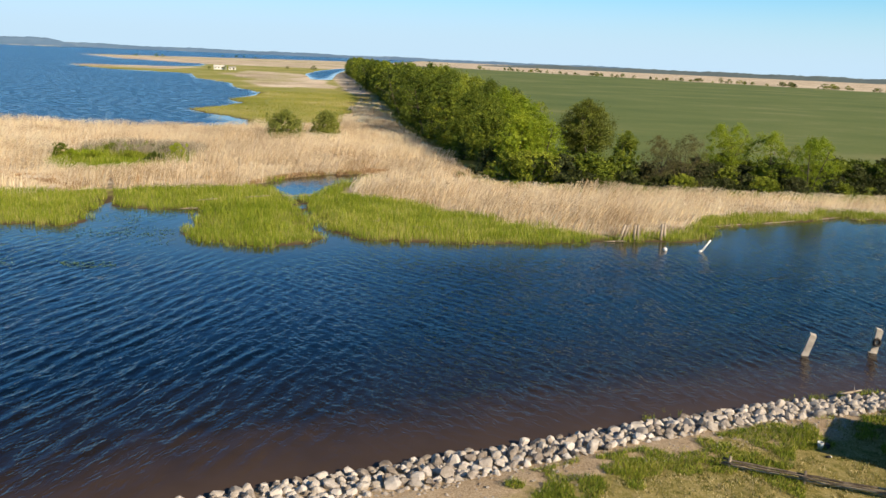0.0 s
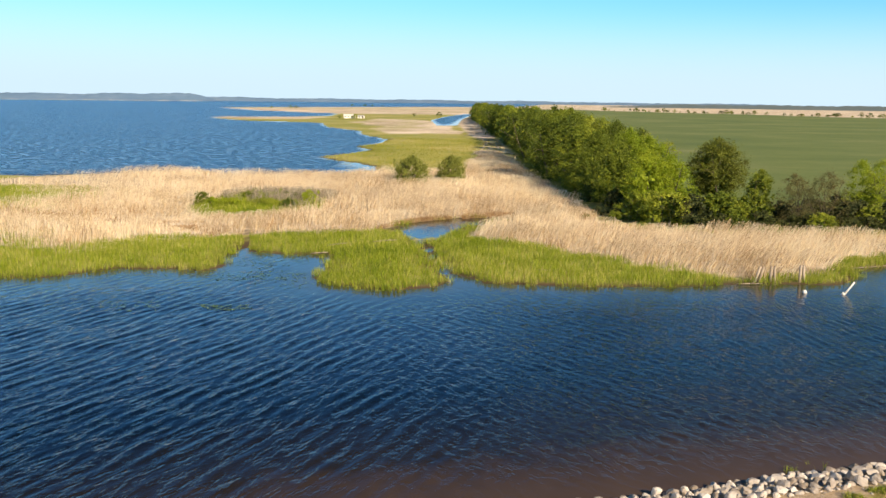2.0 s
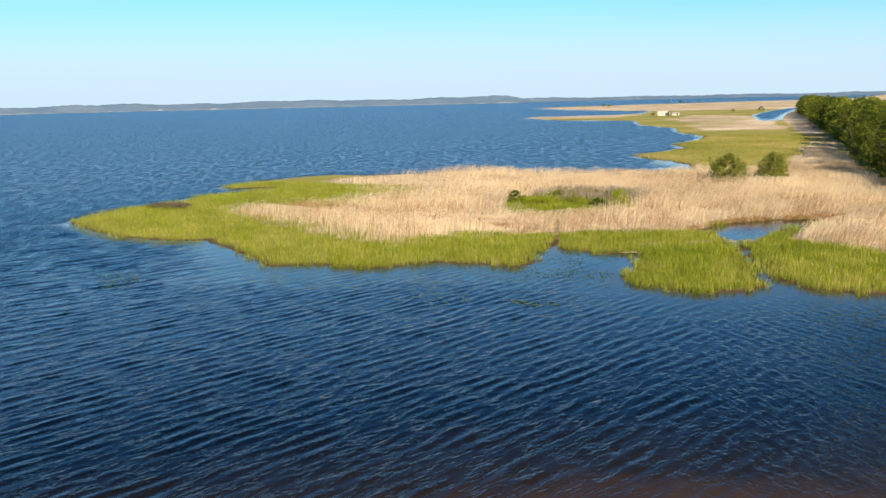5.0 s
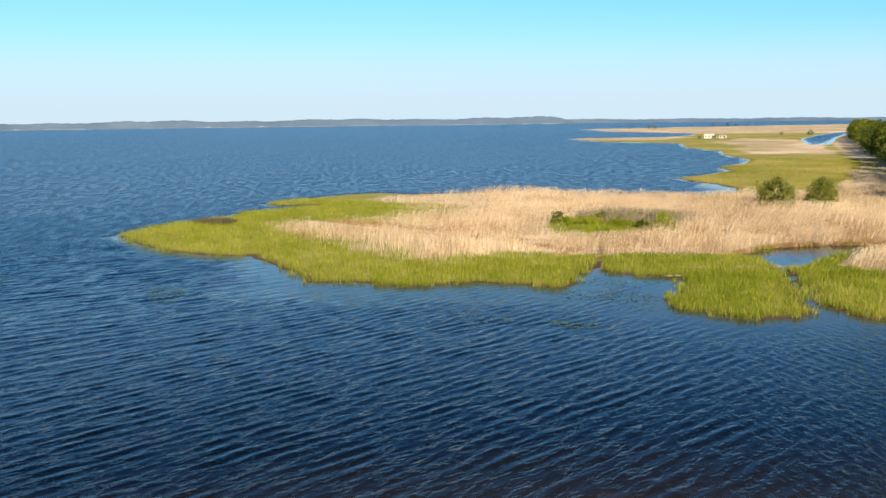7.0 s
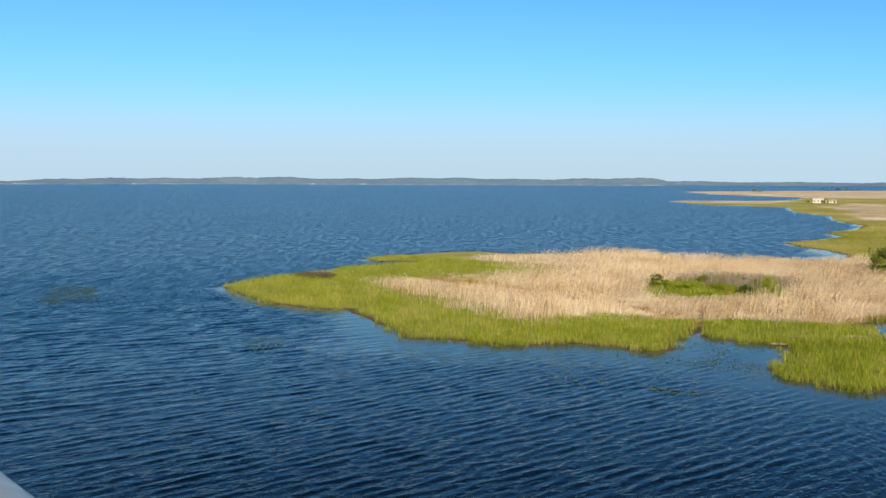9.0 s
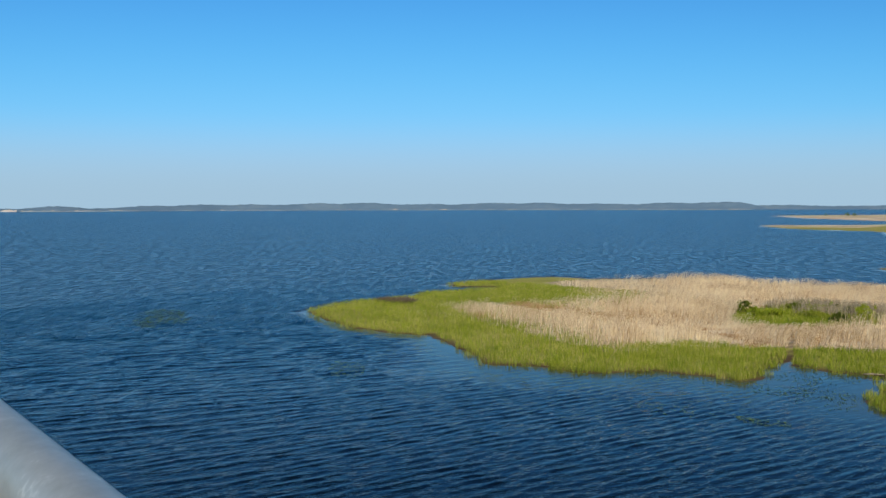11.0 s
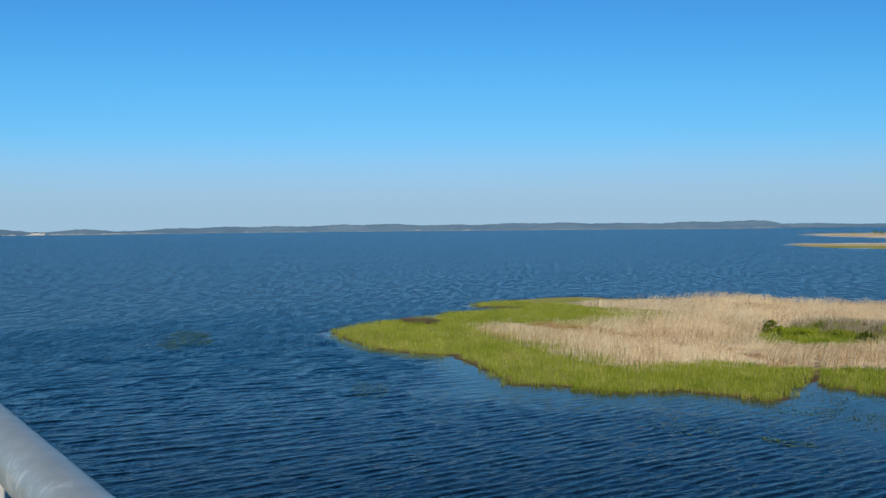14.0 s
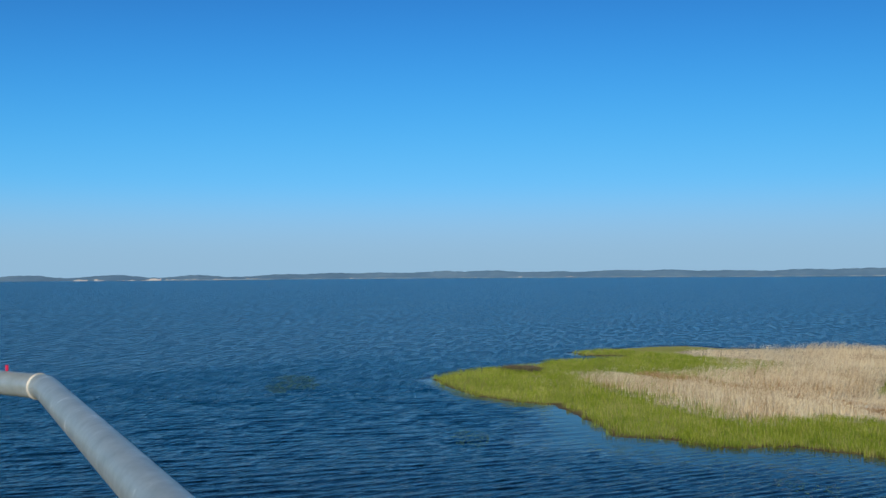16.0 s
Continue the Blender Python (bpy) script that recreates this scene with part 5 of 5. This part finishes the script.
bucket = thing("bucket", pose(20.05, 40.05, height_at(20.05, 40.05)), "pale blue and black plastic bucket standing on grass", "bucket")
bm = bmesh.new()
tube(bm, (0, 0, -0.02), (0, 0, 0.34), 0.12, 0.15, 20)
bmesh.ops.delete(bm, geom=[f for f in bm.faces if f.normal.z > 0.9], context='FACES_ONLY')
pail = part("pail", smooth(bm), M_BLUE, bucket)
bm = bmesh.new()
torus(bm, 0.15, 0.012, Matrix.Translation((0, 0, 0.34)), 20, 6)
part("rim", smooth(bm), M_WHITE, pail)
bm = bmesh.new()
torus(bm, 0.15, 0.006, Matrix.Translation((0, 0.02, 0.33)) @ Matrix.Rotation(radians(14), 4, 'X'), 20, 5)
part("handle", smooth(bm), M_STEEL, pail)
bm = bmesh.new()
box(bm, (0.28, 0.26, 0.30), (0.29, 0.02, 0.14), 0.03)
part("crate", bm, M_DARK, bucket, "black plastic crate")
bottle = thing("jar", pose(20.0, 39.0, height_at(20.0, 39.0)), "small dark jar lying on the grass", "jar")
bm = bmesh.new()
tube(bm, (-0.12, 0, 0.06), (0.08, 0.03, 0.06), 0.07, 0.07, 12)
part("body", smooth(bm), M_DARK, bottle)
bm = bmesh.new()
tube(bm, (0.08, 0.03, 0.06), (0.13, 0.038, 0.06), 0.06, 0.06, 12)
part("lid", smooth(bm), M_WHITE, bottle)

# added out of view, sized and turned so its shadow falls on the bank
shadow_shed = thing("boathouse", pose(27.9, 36.05, height_at(27.9, 36.05), 0, 0, -37), "unseen tarred shed with a felt roof, added to shade the bank", "boathouse")
bm = bmesh.new()
box(bm, (4.5, 5.3, 3.3), (0, 0, 1.45))
part("wall", bm, M_BOARDS, shadow_shed)
bm = bmesh.new()
v = [bm.verts.new((sx * 2.5, sy * 2.87, z + (0.25 if sx < 0 else 0))) for z in (3.02, 3.2) for sx, sy in ((-1, -1), (1, -1), (1, 1), (-1, 1))]
for f in ((3, 2, 1, 0), (4, 5, 6, 7), (0, 1, 5, 4), (1, 2, 6, 5), (2, 3, 7, 6), (3, 0, 4, 7)):
    bm.faces.new([v[i] for i in f])
part("roof", bm, M_ROOF, shadow_shed)
bm = bmesh.new()
box(bm, (0.08, 2.2, 2.1), (-2.28, 0, 1.0), 0.01)
door = part("door", bm, M_TIMBER, shadow_shed)
bm = bmesh.new()
box(bm, (0.06, 0.16, 0.05), (-2.34, 0.85, 1.05), 0.01)
part("handle", bm, M_STEEL, door)

# ---- the viewing tower ----
RAIL_Z, RAIL_R = 18.571, 0.03
CORNER = Vector((-1.845, 0.254, RAIL_Z)) + 0.05 * Vector((math.cos(-0.205), math.sin(-0.205), 0))
ALONG = Vector((math.cos(-0.205), math.sin(-0.205), 0))
BACK = Vector((math.cos(math.pi - 0.205 + radians(28)), math.sin(math.pi - 0.205 + radians(28)), 0))
FAR_CORNER = CORNER + ALONG * 4.2
RETURN = Vector((math.cos(-0.205 - radians(28)), math.sin(-0.205 - radians(28)), 0))
DECK_Z = 17.45
rail_line = [CORNER + BACK * 2.4, CORNER, FAR_CORNER, FAR_CORNER + RETURN * 2.4]

tower = thing("viewing_tower", Matrix(), "concrete viewing tower with a steel deck under the camera", "tower")
deck_ring = [Vector((p.x, p.y, 0)) for p in rail_line] + [rail_line[3] + Vector((-0.9, -3.0, 0)), rail_line[0] + Vector((0.6, -3.4, 0))]
bm = bmesh.new()
low = [bm.verts.new((p.x, p.y, DECK_Z - 0.25)) for p in deck_ring]
high = [bm.verts.new((p.x, p.y, DECK_Z)) for p in deck_ring]
bm.faces.new(high)
bm.faces.new(low[::-1])
for i in range(len(low)):
    j = (i + 1) % len(low)
    bm.faces.new((low[i], low[j], high[j], high[i]))
bmesh.ops.recalc_face_normals(bm, faces=bm.faces[:])
part("deck", bm, M_CONCRETE, tower)
bm = bmesh.new()
tube(bm, (0.3, -2.4, height_at(0.3, -2.4) - 0.5), (0.3, -2.4, DECK_Z - 0.2), 1.3, 1.1, 24)
part("shaft", smooth(bm), M_CONCRETE, tower)

railing = thing("railing", Matrix(), "galvanised steel tube railing round the tower deck", "railing")


def swept(bm, path, radius, sides=32):
    """A tube along a path of points."""
    rings = []
    for i, p in enumerate(path):
        way = (path[min(i + 1, len(path) - 1)] - path[max(i - 1, 0)]).normalized()
        side = way.cross(Vector((0, 0, 1))).normalized()
        up = side.cross(way)
        rings.append([bm.verts.new(p + (side * math.cos(k) + up * math.sin(k)) * radius) for k in [2 * math.pi * j / sides for j in range(sides)]])
    for a, b in zip(rings, rings[1:]):
        for j in range(sides):
            bm.faces.new((a[j], a[(j + 1) % sides], b[(j + 1) % sides], b[j]))
    bm.faces.new(rings[0][::-1])
    bm.faces.new(rings[-1])
    bmesh.ops.recalc_face_normals(bm, faces=bm.faces[:])


def bend(corner, way_in, way_out, cut=0.03, steps=7):
    """Points of a rounded corner."""
    a, b = corner - way_in * cut, corner + way_out * cut
    return [a * (1 - t) ** 2 + corner * 2 * t * (1 - t) + b * t * t for t in [k / steps for k in range(steps + 1)]]


bm = bmesh.new()
swept(bm, [rail_line[0], rail_line[0] * 0.5 + CORNER * 0.5] + bend(CORNER, -BACK, ALONG) + bend(FAR_CORNER, ALONG, RETURN) + [rail_line[3]], RAIL_R)
part("handrail", smooth(bm), M_STEEL, railing)
for dz in (0.55, 0.95):
    bm = bmesh.new()
    swept(bm, [p - Vector((0, 0, dz)) for p in rail_line], 0.014, 12)
    part("lower_rail", smooth(bm), M_STEEL, railing)
bm = bmesh.new()
turn_ = BACK.to_track_quat("Z", "Y").to_matrix().to_4x4()
torus(bm, RAIL_R * 0.99, 0.0035, Matrix.Translation(CORNER + BACK * 0.026) @ turn_, 36, 8)
roughen(bm, 0.01, 0.0012)
part("weld", smooth(bm), M_WELD, railing, "rough pale weld ring")
for s in (1.15, 3.05):
    p = CORNER + ALONG * s
    bm = bmesh.new()
    box(bm, (0.012, 0.05, RAIL_Z - RAIL_R + 0.006 - DECK_Z), (p.x, p.y, (RAIL_Z - RAIL_R + 0.006 + DECK_Z) / 2), 0.002, Matrix.Rotation(-0.205, 4, 'Z'))
    part("post", bm, M_POST, railing, "pale flat steel post")
for p in (rail_line[0], rail_line[3], CORNER + BACK * 1.2):
    bm = bmesh.new()
    box(bm, (0.012, 0.05, RAIL_Z - RAIL_R + 0.006 - DECK_Z), (p.x, p.y, (RAIL_Z - RAIL_R + 0.006 + DECK_Z) / 2), 0.002, Matrix.Rotation(0.3, 4, 'Z'))
    part("post", bm, M_POST, railing, "pale flat steel post")
tag = CORNER + BACK * 0.16
bm = bmesh.new()
box(bm, (0.007, 0.007, 0.016), (tag.x, tag.y, RAIL_Z + RAIL_R + 0.008), 0.002)
tagged(part("clip", bm, M_RED), "small red plastic clip on the handrail", "clip")
